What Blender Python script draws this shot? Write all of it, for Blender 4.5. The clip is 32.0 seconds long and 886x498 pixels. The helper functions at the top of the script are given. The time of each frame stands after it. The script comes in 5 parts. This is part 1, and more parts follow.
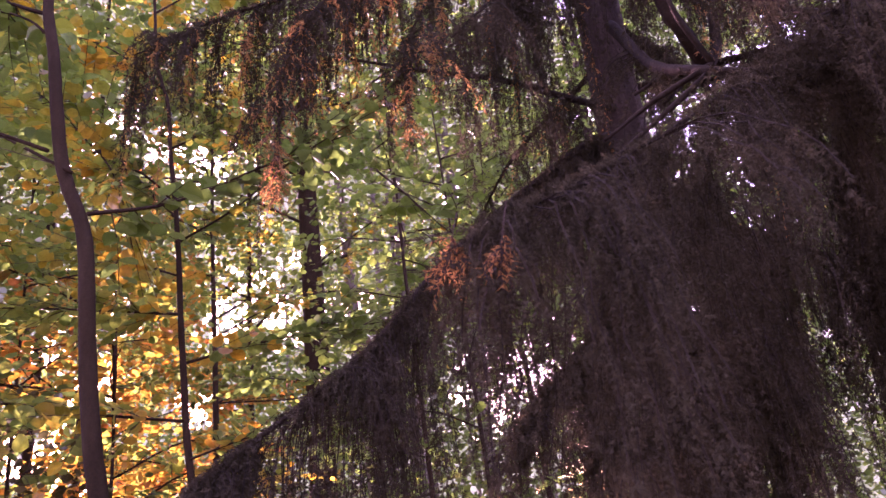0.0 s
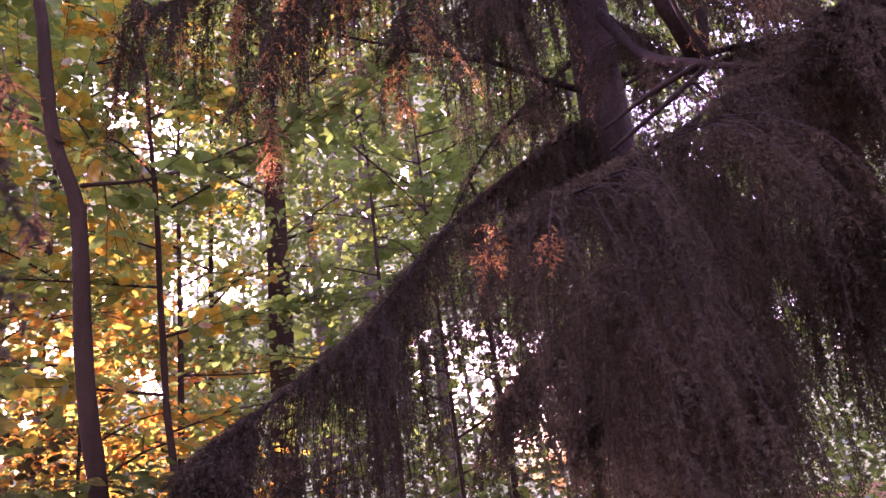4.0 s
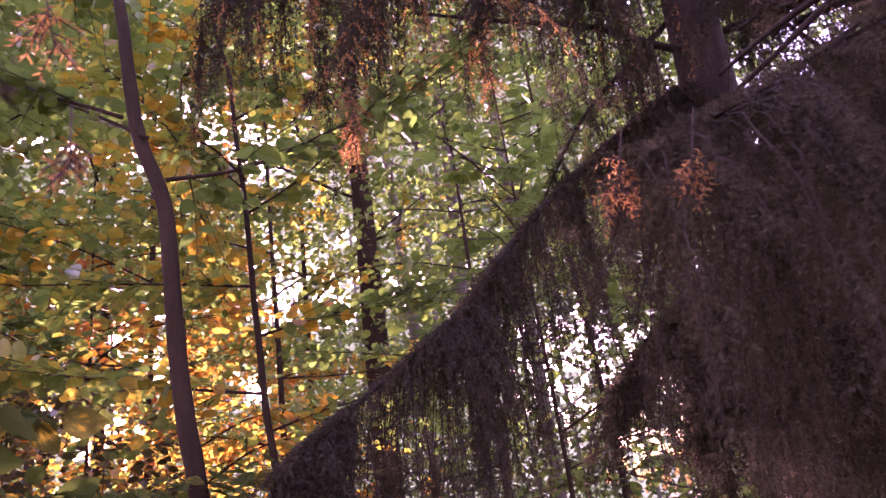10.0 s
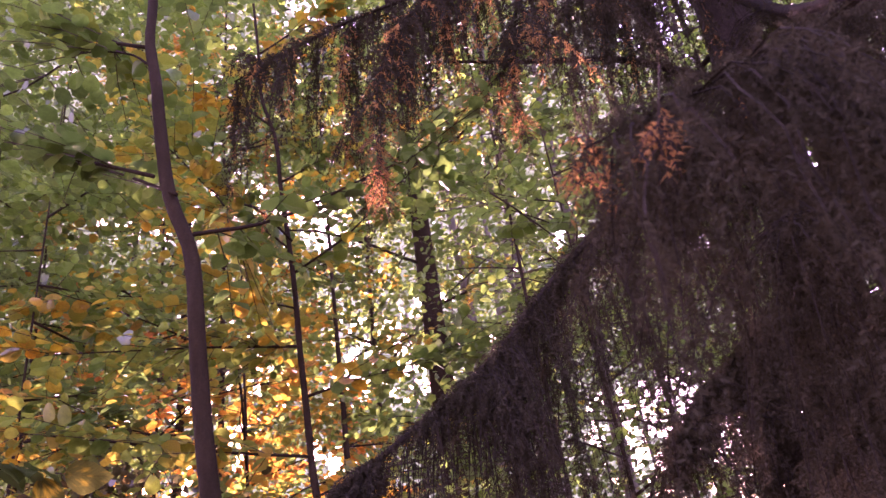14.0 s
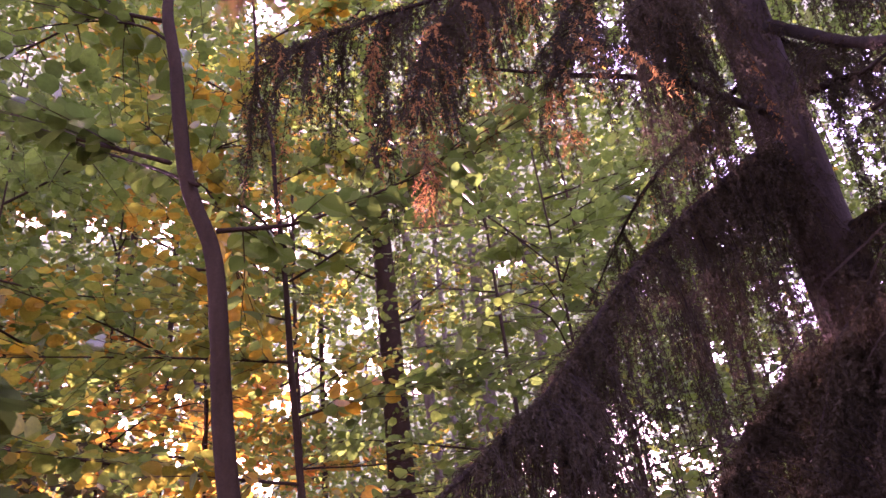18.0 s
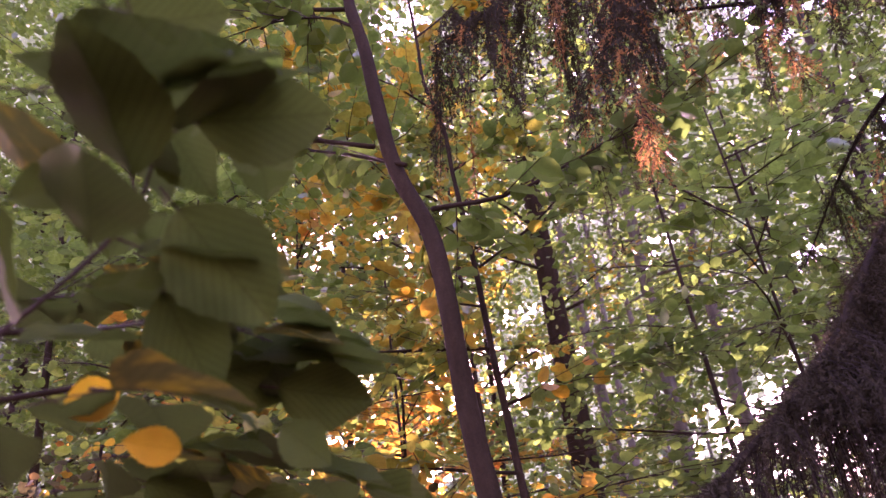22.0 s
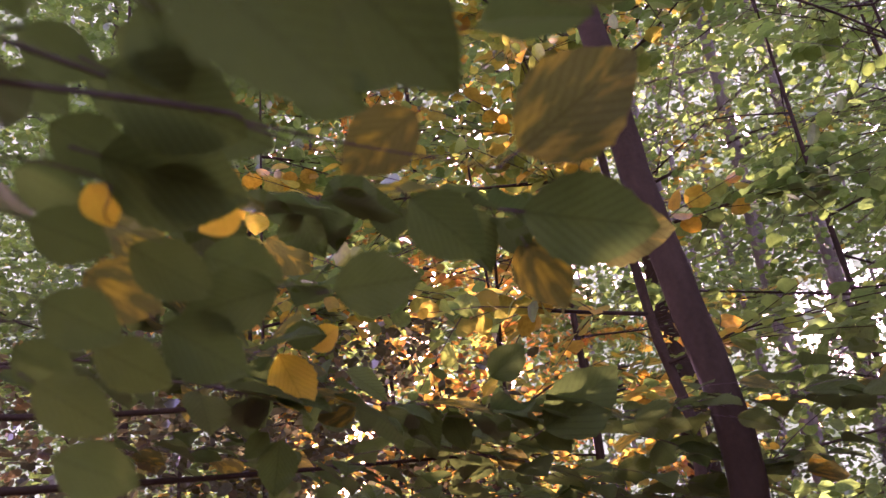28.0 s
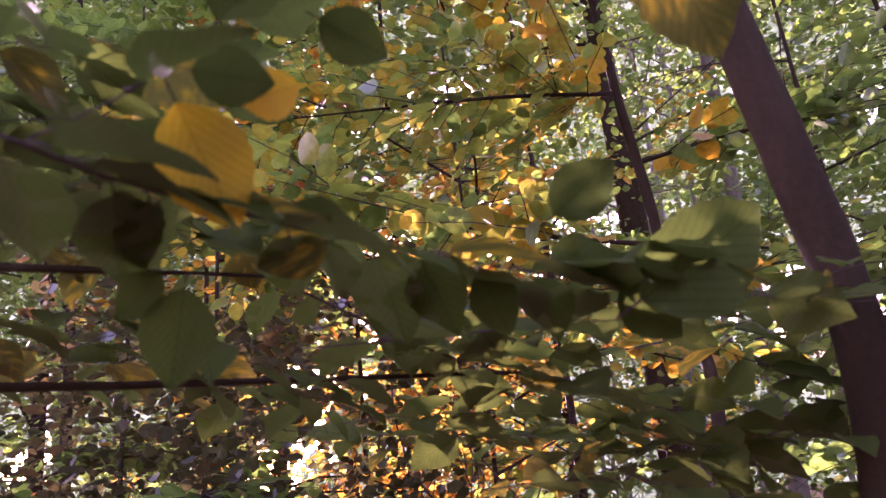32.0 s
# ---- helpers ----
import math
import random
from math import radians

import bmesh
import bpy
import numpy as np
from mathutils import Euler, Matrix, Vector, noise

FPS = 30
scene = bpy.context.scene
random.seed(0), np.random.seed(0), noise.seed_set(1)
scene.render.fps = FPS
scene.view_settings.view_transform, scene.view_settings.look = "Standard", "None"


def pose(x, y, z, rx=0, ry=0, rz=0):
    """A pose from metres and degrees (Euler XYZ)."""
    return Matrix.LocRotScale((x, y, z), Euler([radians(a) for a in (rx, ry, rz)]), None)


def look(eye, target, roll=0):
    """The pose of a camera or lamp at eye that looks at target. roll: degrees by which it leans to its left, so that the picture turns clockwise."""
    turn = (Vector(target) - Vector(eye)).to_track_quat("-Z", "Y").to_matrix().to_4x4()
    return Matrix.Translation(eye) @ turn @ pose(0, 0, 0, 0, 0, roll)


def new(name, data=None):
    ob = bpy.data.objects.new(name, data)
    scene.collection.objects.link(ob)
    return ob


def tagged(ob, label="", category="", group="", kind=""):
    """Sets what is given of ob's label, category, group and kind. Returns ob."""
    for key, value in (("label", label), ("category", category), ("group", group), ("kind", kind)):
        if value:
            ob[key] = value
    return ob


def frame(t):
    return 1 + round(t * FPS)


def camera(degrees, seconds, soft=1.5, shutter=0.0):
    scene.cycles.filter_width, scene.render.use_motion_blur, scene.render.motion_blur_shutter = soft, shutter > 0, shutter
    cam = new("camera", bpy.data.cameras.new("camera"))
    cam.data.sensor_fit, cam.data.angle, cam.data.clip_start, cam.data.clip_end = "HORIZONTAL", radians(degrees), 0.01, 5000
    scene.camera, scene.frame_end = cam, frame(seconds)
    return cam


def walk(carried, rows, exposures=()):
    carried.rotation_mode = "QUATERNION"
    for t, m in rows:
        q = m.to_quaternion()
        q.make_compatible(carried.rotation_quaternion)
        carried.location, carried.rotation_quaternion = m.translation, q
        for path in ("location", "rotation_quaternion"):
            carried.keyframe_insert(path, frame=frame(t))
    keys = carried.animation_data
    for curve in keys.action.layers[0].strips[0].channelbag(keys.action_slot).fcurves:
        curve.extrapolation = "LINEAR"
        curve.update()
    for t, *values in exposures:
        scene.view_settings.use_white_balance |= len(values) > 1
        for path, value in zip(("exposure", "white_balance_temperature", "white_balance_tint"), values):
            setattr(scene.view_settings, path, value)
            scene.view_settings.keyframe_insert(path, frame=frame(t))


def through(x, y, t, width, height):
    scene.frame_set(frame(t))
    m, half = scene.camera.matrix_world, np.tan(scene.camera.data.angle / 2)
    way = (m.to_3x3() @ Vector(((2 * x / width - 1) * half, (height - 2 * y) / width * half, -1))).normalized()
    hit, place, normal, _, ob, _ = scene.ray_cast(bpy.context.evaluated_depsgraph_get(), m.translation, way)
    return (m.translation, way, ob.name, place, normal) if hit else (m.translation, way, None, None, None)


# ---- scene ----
from math import cos, pi, sin, tau

# ---- the camera and its walk ----
cam = camera(62.99, 32.0, soft=1.45)
cam.data.dof.use_dof, cam.data.dof.focus_distance, cam.data.dof.aperture_fstop = True, 1.9, 11.5
PATH = (
    (0, 0.0197, -0.2084, 1.6148, 9.374, 22.109, -7.618),
    (0.5, 0.0088, -0.2078, 1.6204, 10.036, 21.707, -7.685),
    (1, -0.0014, -0.2088, 1.6214, 10.635, 21.363, -7.648),
    (1.5, -0.0116, -0.2167, 1.6225, 11.184, 21.014, -7.741),
    (2, -0.0217, -0.2216, 1.6236, 11.684, 20.790, -7.825),
    (2.5, -0.0332, -0.2264, 1.6243, 12.051, 20.528, -7.849),
    (3, -0.0446, -0.2294, 1.6267, 12.367, 20.209, -7.848),
    (3.5, -0.0593, -0.2387, 1.6252, 12.549, 19.945, -7.693),
    (5.5, -0.1352, -0.1726, 1.6319, 12.529, 19.522, -6.621),
    (6, -0.1444, -0.1823, 1.6382, 12.307, 19.295, -6.699),
    (6.5, -0.1603, -0.1690, 1.6351, 12.094, 19.444, -6.680),
    (7, -0.1682, -0.1653, 1.6356, 11.775, 19.462, -6.765),
    (7.5, -0.1698, -0.1651, 1.6333, 11.087, 19.512, -6.776),
    (8, -0.1681, -0.1600, 1.6365, 10.166, 19.541, -6.907),
    (8.5, -0.1530, -0.1420, 1.6389, 9.124, 19.638, -7.085),
    (9, -0.1220, -0.1197, 1.6278, 7.842, 19.886, -7.651),
    (9.5, -0.1020, -0.1044, 1.6253, 6.628, 20.238, -7.912),
    (10, -0.0832, -0.0899, 1.6243, 5.325, 20.692, -8.006),
    (10.5, -0.0665, -0.0829, 1.6212, 4.079, 21.242, -8.158),
    (11, -0.0465, -0.0715, 1.6167, 2.729, 22.079, -8.208),
    (11.5, -0.0258, -0.0568, 1.6100, 1.596, 22.951, -8.471),
    (12, -0.0086, -0.0455, 1.6035, 0.692, 23.948, -8.497),
    (12.5, 0.0025, -0.0249, 1.6012, 0.142, 24.724, -8.628),
    (13, 0.0000, 0.0000, 1.6000, -0.000, 25.499, -8.897),
    (13.5, 0.0146, 0.0019, 1.5896, -0.206, 26.294, -8.759),
    (14, 0.0190, 0.0052, 1.5853, -0.188, 26.816, -8.466),
    (14.5, 0.0194, 0.0067, 1.5844, -0.158, 27.165, -8.283),
    (16.5, -0.0795, 0.1087, 1.6032, 2.337, 28.087, -8.526),
    (17, -0.1318, 0.1039, 1.6335, 3.712, 27.745, -7.434),
    (17.5, -0.1734, 0.1352, 1.6506, 4.642, 27.831, -7.546),
    (18, -0.2304, 0.1513, 1.6780, 5.415, 27.813, -7.260),
    (18.5, -0.2751, 0.1487, 1.6905, 5.756, 27.829, -6.729),
    (19, -0.3031, 0.1353, 1.6975, 5.617, 27.885, -6.759),
    (19.5, -0.3495, 0.1424, 1.7178, 5.238, 28.072, -6.841),
    (20, -0.3760, 0.1616, 1.7242, 3.885, 28.287, -6.903),
    (20.5, -0.3864, 0.1797, 1.7194, 1.290, 28.698, -6.694),
    (21, -0.3748, 0.1993, 1.7061, -1.984, 29.070, -6.753),
    (21.5, -0.4040, 0.2169, 1.7100, -4.430, 28.882, -6.853),
    (22, -0.4032, 0.2661, 1.7013, -7.378, 28.761, -6.948),
    (22.5, -0.3971, 0.3344, 1.6849, -9.760, 28.545, -7.114),
    (23, -0.3967, 0.3874, 1.6811, -11.542, 27.987, -7.753),
    (23.5, -0.3899, 0.4089, 1.6723, -12.988, 26.990, -7.482),
    (24, -0.3893, 0.4215, 1.6633, -13.957, 25.955, -7.180),
    (24.5, -0.4027, 0.4409, 1.6585, -14.402, 24.948, -7.116),
    (25, -0.4360, 0.4741, 1.6668, -14.343, 24.210, -7.205),
    (25.5, -0.4403, 0.4764, 1.6584, -14.840, 23.280, -6.964),
    (27.5, -0.5890, 0.5897, 1.6562, -14.109, 21.815, -6.677),
    (28, -0.6077, 0.6188, 1.6553, -13.846, 21.779, -6.777),
    (28.5, -0.6220, 0.6521, 1.6549, -13.625, 21.637, -6.848),
    (29, -0.6294, 0.6912, 1.6479, -13.533, 21.744, -7.200),
    (29.5, -0.6432, 0.7340, 1.6468, -13.377, 22.152, -7.874),
    (30, -0.6627, 0.7701, 1.6506, -12.958, 21.629, -7.653),
    (30.5, -0.6661, 0.8072, 1.6568, -13.717, 20.767, -7.382),
    (31, -0.6955, 0.8352, 1.6524, -11.637, 19.643, -6.513),
    (31.5, -0.7103, 0.8611, 1.6545, -11.062, 19.179, -5.952),
    (32, -0.7238, 0.8885, 1.6482, -11.368, 18.772, -5.622),
)


def aim(x, y, z, turn, lift, roll):
    """Turn clockwise from north (+y), lift above the horizon, roll: degrees."""
    a, b = radians(turn), radians(lift)
    return look((x, y, z), (x + sin(a) * cos(b), y + cos(a) * cos(b), z + sin(b)), roll)


walk(cam, [(row[0], aim(*row[1:])) for row in PATH],
     exposures=[(0.0, 5.38, 5850.0, 110.0), (10.0, 5.38, 5850.0, 112.0), (20.0, 5.38, 5880.0, 109.0), (24.0, 5.40, 5680.0, 102.0), (32.0, 5.40, 5600.0, 93.0)])

# ---- sky and sun: a low sun behind the trees ----
SUN_TURN, SUN_LIFT = -25.0, 4.0
world = bpy.data.worlds.new("sky")
scene.world = world
world.use_nodes = True
wn = world.node_tree.nodes
sky = wn.new("ShaderNodeTexSky")
sky.sky_type, sky.sun_disc = "NISHITA", False
sky.sun_elevation, sky.sun_rotation = radians(SUN_LIFT), radians(SUN_TURN)
sky.dust_density, sky.ozone_density, sky.air_density = 6.0, 0.0, 0.8
wn["Background"].inputs["Strength"].default_value = 0.15
world.node_tree.links.new(sky.outputs[0], wn["Background"].inputs["Color"])
lamp = bpy.data.lights.new("sun", "SUN")
lamp.energy, lamp.angle, lamp.color = 3.0, radians(0.6), (1.0, 0.80, 0.58)
sun = new("sun", lamp)
sd = Vector((sin(radians(SUN_TURN)) * cos(radians(SUN_LIFT)), cos(radians(SUN_TURN)) * cos(radians(SUN_LIFT)), sin(radians(SUN_LIFT))))
sun.matrix_world = look(sd * 60, (0, 0, 0))


# ---- materials ----
def material(name):
    m = bpy.data.materials.new(name)
    m.use_nodes = True
    t = m.node_tree
    t.nodes.clear()
    out = t.nodes.new("ShaderNodeOutputMaterial")

    def add(kind, **kw):
        n = t.nodes.new(kind)
        for key, value in kw.items():
            n.inputs[key].default_value = value
        return n
    return m, t, out, add


def ramp(t, stops):
    r = t.nodes.new("ShaderNodeValToRGB")
    e = r.color_ramp.elements
    e[0].position, e[0].color = stops[0][0], (*stops[0][1], 1)
    e[1].position, e[1].color = stops[-1][0], (*stops[-1][1], 1)
    for p, c in stops[1:-1]:
        e.new(p).color = (*c, 1)
    return r


def leaf_material(name, stops, through=0.55, veins=False, gloss=0.07, streak=None):
    """A leaf lets light through: half diffuse, half translucent, with a thin waxy gloss. Hue differs from leaf to leaf."""
    m, t, out, add = material(name)
    L = t.links.new
    geo, info = add("ShaderNodeNewGeometry"), add("ShaderNodeObjectInfo")
    mix = add("ShaderNodeMath")
    mix.operation = "ADD"
    L(geo.outputs["Random Per Island"], mix.inputs[0])
    L(info.outputs["Random"], mix.inputs[1])
    frac = add("ShaderNodeMath")
    frac.operation = "FRACT"
    L(mix.outputs[0], frac.inputs[0])
    patch = add("ShaderNodeTexNoise", Scale=1.3, Detail=3.0)  # whole sprays turn together
    L(geo.outputs["Position"], patch.inputs["Vector"])
    spread = add("ShaderNodeMapRange", **{"From Min": 0.33, "From Max": 0.67})
    L(patch.outputs["Fac"], spread.inputs["Value"])
    both = add("ShaderNodeMix")
    both.inputs["Factor"].default_value = 0.58
    L(frac.outputs[0], both.inputs["A"])
    L(spread.outputs[0], both.inputs["B"])
    hue = ramp(t, stops)
    L(both.outputs["Result"], hue.inputs[0])
    coord = add("ShaderNodeTexCoord")
    grain = add("ShaderNodeTexNoise", Scale=55.0, Detail=4.0, Roughness=0.65)
    L(coord.outputs["Object"], grain.inputs["Vector"])
    blotch = add("ShaderNodeMapRange", **{"From Min": 0.3, "From Max": 0.72, "To Min": 0.85 if veins else 0.66, "To Max": 1.1 if veins else 1.22})
    L(grain.outputs["Fac"], blotch.inputs["Value"])
    tint = add("ShaderNodeMix")
    tint.data_type, tint.blend_type = "RGBA", "MULTIPLY"
    tint.inputs["Factor"].default_value = 1.0
    L(hue.outputs[0], tint.inputs["A"])
    L(blotch.outputs[0], tint.inputs["B"])
    colour = tint.outputs["Result"]
    normal = None
    if veins:
        uv = add("ShaderNodeSeparateXYZ")
        L(coord.outputs["UV"], uv.inputs[0])
        side = add("ShaderNodeMath")
        side.operation = "ABSOLUTE"
        L(uv.outputs["X"], side.inputs[0])
        slant = add("ShaderNodeMath")
        slant.operation, slant.inputs[1].default_value = "MULTIPLY_ADD", -0.75
        L(side.outputs[0], slant.inputs[0])
        L(uv.outputs["Y"], slant.inputs[2])
        many = add("ShaderNodeMath")
        many.operation, many.inputs[1].default_value = "MULTIPLY", 9.0
        L(slant.outputs[0], many.inputs[0])
        tooth = add("ShaderNodeMath")
        tooth.operation, tooth.inputs[1].default_value = "PINGPONG", 0.5
        L(many.outputs[0], tooth.inputs[0])
        if streak:  # yellow blotches
            band = add("ShaderNodeCombineXYZ")
            L(side.outputs[0], band.inputs["X"])
            L(slant.outputs[0], band.inputs["Y"])
            L(info.outputs["Random"], band.inputs["Z"])
            blot = add("ShaderNodeTexNoise", Scale=3.2, Detail=3.0)
            L(band.outputs[0], blot.inputs["Vector"])
            cut = add("ShaderNodeMapRange", **{"From Min": 0.50, "From Max": 0.80})
            L(blot.outputs["Fac"], cut.inputs["Value"])
            turned = add("ShaderNodeMix")
            turned.data_type = "RGBA"
            L(cut.outputs[0], turned.inputs["Factor"])
            L(colour, turned.inputs["A"])
            turned.inputs["B"].default_value = (*streak, 1)
            colour = turned.outputs["Result"]
        rib = add("ShaderNodeMapRange", **{"From Min": 0.0, "From Max": 0.13, "To Min": 0.45, "To Max": 1.0})
        L(tooth.outputs[0], rib.inputs["Value"])
        mid = add("ShaderNodeMapRange", **{"From Min": 0.0, "From Max": 0.03, "To Min": 0.4, "To Max": 1.0})
        L(side.outputs[0], mid.inputs["Value"])
        low = add("ShaderNodeMath")
        low.operation = "MINIMUM"
        L(rib.outputs[0], low.inputs[0])
        L(mid.outputs[0], low.inputs[1])
        ribbed = add("ShaderNodeMix")
        ribbed.data_type, ribbed.blend_type = "RGBA", "MULTIPLY"
        ribbed.inputs["Factor"].default_value = 0.5
        L(colour, ribbed.inputs["A"])
        L(low.outputs[0], ribbed.inputs["B"])
        colour = ribbed.outputs["Result"]
        bump = add("ShaderNodeBump", Strength=0.15, Distance=0.002)
        L(low.outputs[0], bump.inputs["Height"])
        normal = bump.outputs[0]
    dif, tra, gls = add("ShaderNodeBsdfDiffuse"), add("ShaderNodeBsdfTranslucent"), add("ShaderNodeBsdfGlossy", Roughness=0.42)
    gls.inputs["Color"].default_value = (0.9, 0.9, 0.9, 1)
    rim = add("ShaderNodeFresnel", IOR=1.4)
    sheen = add("ShaderNodeMath")
    sheen.operation, sheen.inputs[1].default_value = "MULTIPLY", gloss
    L(rim.outputs[0], sheen.inputs[0])
    sat = add("ShaderNodeHueSaturation", Saturation=1.10, Value=1.6)
    L(colour, sat.inputs["Color"])
    L(colour, dif.inputs["Color"])
    L(sat.outputs[0], tra.inputs["Color"])
    if normal:
        L(normal, dif.inputs["Normal"])
        L(normal, gls.inputs["Normal"])
    a, b = add("ShaderNodeMixShader", Fac=through), add("ShaderNodeMixShader")
    L(sheen.outputs[0], b.inputs[0])
    L(dif.outputs[0], a.inputs[1])
    L(tra.outputs[0], a.inputs[2])
    L(a.outputs[0], b.inputs[1])
    L(gls.outputs[0], b.inputs[2])
    L(b.outputs[0], out.inputs["Surface"])
    return m


def rough_material(name, stops, scale=(40, 40, 6), bump=0.6, fine=160.0, roughness=0.9, depth=0.004):
    """Bark, soil, dead wood: two scales of noise for colour and relief."""
    m, t, out, add = material(name)
    L = t.links.new
    coord, mp = add("ShaderNodeTexCoord"), add("ShaderNodeMapping")
    mp.inputs["Scale"].default_value = scale
    L(coord.outputs["Object"], mp.inputs["Vector"])
    n1 = add("ShaderNodeTexNoise", Scale=1.0, Detail=7.0, Roughness=0.65)
    n2 = add("ShaderNodeTexNoise", Scale=fine, Detail=3.0)
    L(mp.outputs[0], n1.inputs["Vector"])
    L(coord.outputs["Object"], n2.inputs["Vector"])
    mix = add("ShaderNodeMix")
    mix.inputs["Factor"].default_value = 0.3
    L(n1.outputs["Fac"], mix.inputs["A"])
    L(n2.outputs["Fac"], mix.inputs["B"])
    r = ramp(t, stops)
    L(mix.outputs["Result"], r.inputs[0])
    b = add("ShaderNodeBump", Strength=bump, Distance=depth)
    L(mix.outputs["Result"], b.inputs["Height"])
    p = add("ShaderNodeBsdfPrincipled", Roughness=roughness)
    p.inputs["Specular IOR Level"].default_value = 0.08
    L(r.outputs[0], p.inputs["Base Color"])
    L(b.outputs[0], p.inputs["Normal"])
    L(p.outputs[0], out.inputs["Surface"])
    return m


GREEN, DEEP = (0.085, 0.135, 0.028), (0.05, 0.085, 0.02)
LIME, YELLOW = (0.16, 0.19, 0.03), (0.32, 0.22, 0.036)
GOLD, RUST, BROWN = (0.34, 0.175, 0.034), (0.30, 0.12, 0.032), (0.22, 0.10, 0.04)
leaf_green = leaf_material("leaf_green", [(0.0, DEEP), (0.45, GREEN), (0.8, (0.12, 0.18, 0.035)), (1.0, LIME)])
leaf_turning = leaf_material("leaf_turning", [(0.0, DEEP), (0.52, GREEN), (0.76, LIME), (0.90, YELLOW), (1.0, GOLD)])
leaf_gold = leaf_material("leaf_gold", [(0.0, GREEN), (0.26, LIME), (0.42, YELLOW), (0.62, GOLD), (0.82, RUST), (1.0, BROWN)])
leaf_amber = leaf_material("leaf_amber", [(0.0, DEEP), (0.25, GREEN), (0.45, LIME), (0.64, (0.27, 0.20, 0.03)), (0.84, (0.34, 0.20, 0.03)), (1.0, GOLD)])
# darkened leaf copies: the shade low in the wood is in their colour
leaf_shaded = leaf_material("leaf_shaded", [(0.0, (0.034, 0.055, 0.016)), (0.6, (0.052, 0.076, 0.020)), (1.0, (0.085, 0.090, 0.025))])
leaf_brush_shaded = leaf_material("leaf_brush_shaded", [(0.0, (0.028, 0.033, 0.012)), (0.6, (0.044, 0.040, 0.015)), (1.0, (0.095, 0.052, 0.017))])
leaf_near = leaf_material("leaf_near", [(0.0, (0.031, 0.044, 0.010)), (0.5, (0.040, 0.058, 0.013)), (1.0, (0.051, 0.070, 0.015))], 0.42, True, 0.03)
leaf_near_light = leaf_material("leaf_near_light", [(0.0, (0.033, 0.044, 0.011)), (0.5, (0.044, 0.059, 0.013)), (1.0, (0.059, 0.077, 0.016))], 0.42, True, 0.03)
leaf_near_yellow = leaf_material("leaf_near_yellow", [(0.0, (0.34, 0.23, 0.025)), (0.6, (0.38, 0.24, 0.025)), (1.0, (0.33, 0.18, 0.025))], 0.55, True, 0.03)
leaf_near_turning = leaf_material("leaf_near_turning", [(0.0, (0.040, 0.044, 0.011)), (0.6, (0.056, 0.056, 0.013)), (1.0, (0.085, 0.070, 0.015))], 0.5, True, 0.03, (0.26, 0.18, 0.022))
needle_dark = leaf_material("needle_dark", [(0.0, (0.036, 0.031, 0.018)), (0.6, (0.044, 0.037, 0.022)), (1.0, (0.054, 0.042, 0.025))], 0.25, gloss=0.0)
needle_rust = leaf_material("needle_rust", [(0.0, (0.16, 0.075, 0.032)), (0.5, (0.31, 0.165, 0.060)), (1.0, (0.24, 0.14, 0.058))], 0.5, gloss=0.0)
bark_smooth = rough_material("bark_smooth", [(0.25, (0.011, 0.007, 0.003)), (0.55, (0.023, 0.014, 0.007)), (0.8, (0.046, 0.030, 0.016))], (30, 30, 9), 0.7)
bark_rough = rough_material("bark_rough", [(0.3, (0.02, 0.014, 0.010)), (0.55, (0.045, 0.032, 0.024)), (0.8, (0.10, 0.075, 0.058))], (26, 26, 5), 1.0, 120.0, 0.95, 0.012)
bark_grey = rough_material("bark_grey", [(0.3, (0.058, 0.050, 0.037)), (0.6, (0.125, 0.108, 0.082)), (0.8, (0.21, 0.185, 0.145))], (20, 20, 4), 0.8, 100.0, 0.95, 0.01)
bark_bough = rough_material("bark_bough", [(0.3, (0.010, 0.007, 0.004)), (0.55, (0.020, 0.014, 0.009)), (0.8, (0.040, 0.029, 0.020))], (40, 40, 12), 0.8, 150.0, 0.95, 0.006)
twig_wood = rough_material("twig_wood", [(0.3, (0.025, 0.016, 0.013)), (0.7, (0.06, 0.04, 0.03))], (60, 60, 60), 0.3, 300.0, 0.8, 0.001)
soil = rough_material("soil", [(0.3, (0.05, 0.033, 0.02)), (0.5, (0.13, 0.075, 0.035)), (0.75, (0.26, 0.14, 0.05))], (2.2, 2.2, 2.2), 0.9, 26.0, 0.95, 0.03)


# ---- mesh helpers ----
def mesh_of(name, verts, faces, mats, smooth=False):
    me = bpy.data.meshes.new(name)
    me.from_pydata(np.asarray(verts).tolist(), [], np.asarray(faces).tolist() if not isinstance(faces, list) else faces)
    for m in (mats if isinstance(mats, (list, tuple)) else [mats]):
        me.materials.append(m)
    if smooth:
        me.polygons.foreach_set("use_smooth", [True] * len(me.polygons))
    me.update()
    return me


def part(name, me, parent=None, label=""):
    ob = new(name, me)
    if parent is not None:
        ob.parent = parent
    return tagged(ob, label)


def thing(name, at, label, category, group="", kind=""):
    ob = new(name)
    ob.location = at
    ob.empty_display_size = 0.1
    return tagged(ob, label, category, group, kind)


def smooth_line(points, n):
    """A Catmull-Rom line through the points."""
    p = np.asarray(points, float)
    p = np.vstack([2 * p[0] - p[1], p, 2 * p[-1] - p[-2]])
    u = np.linspace(0, len(p) - 3 - 1e-6, n)
    i = u.astype(int)
    s = (u - i)[:, None]
    a, b, c, d = p[i], p[i + 1], p[i + 2], p[i + 3]
    return 0.5 * (2 * b + (c - a) * s + (2 * a - 5 * b + 4 * c - d) * s ** 2 + (3 * b - a - 3 * c + d) * s ** 3)


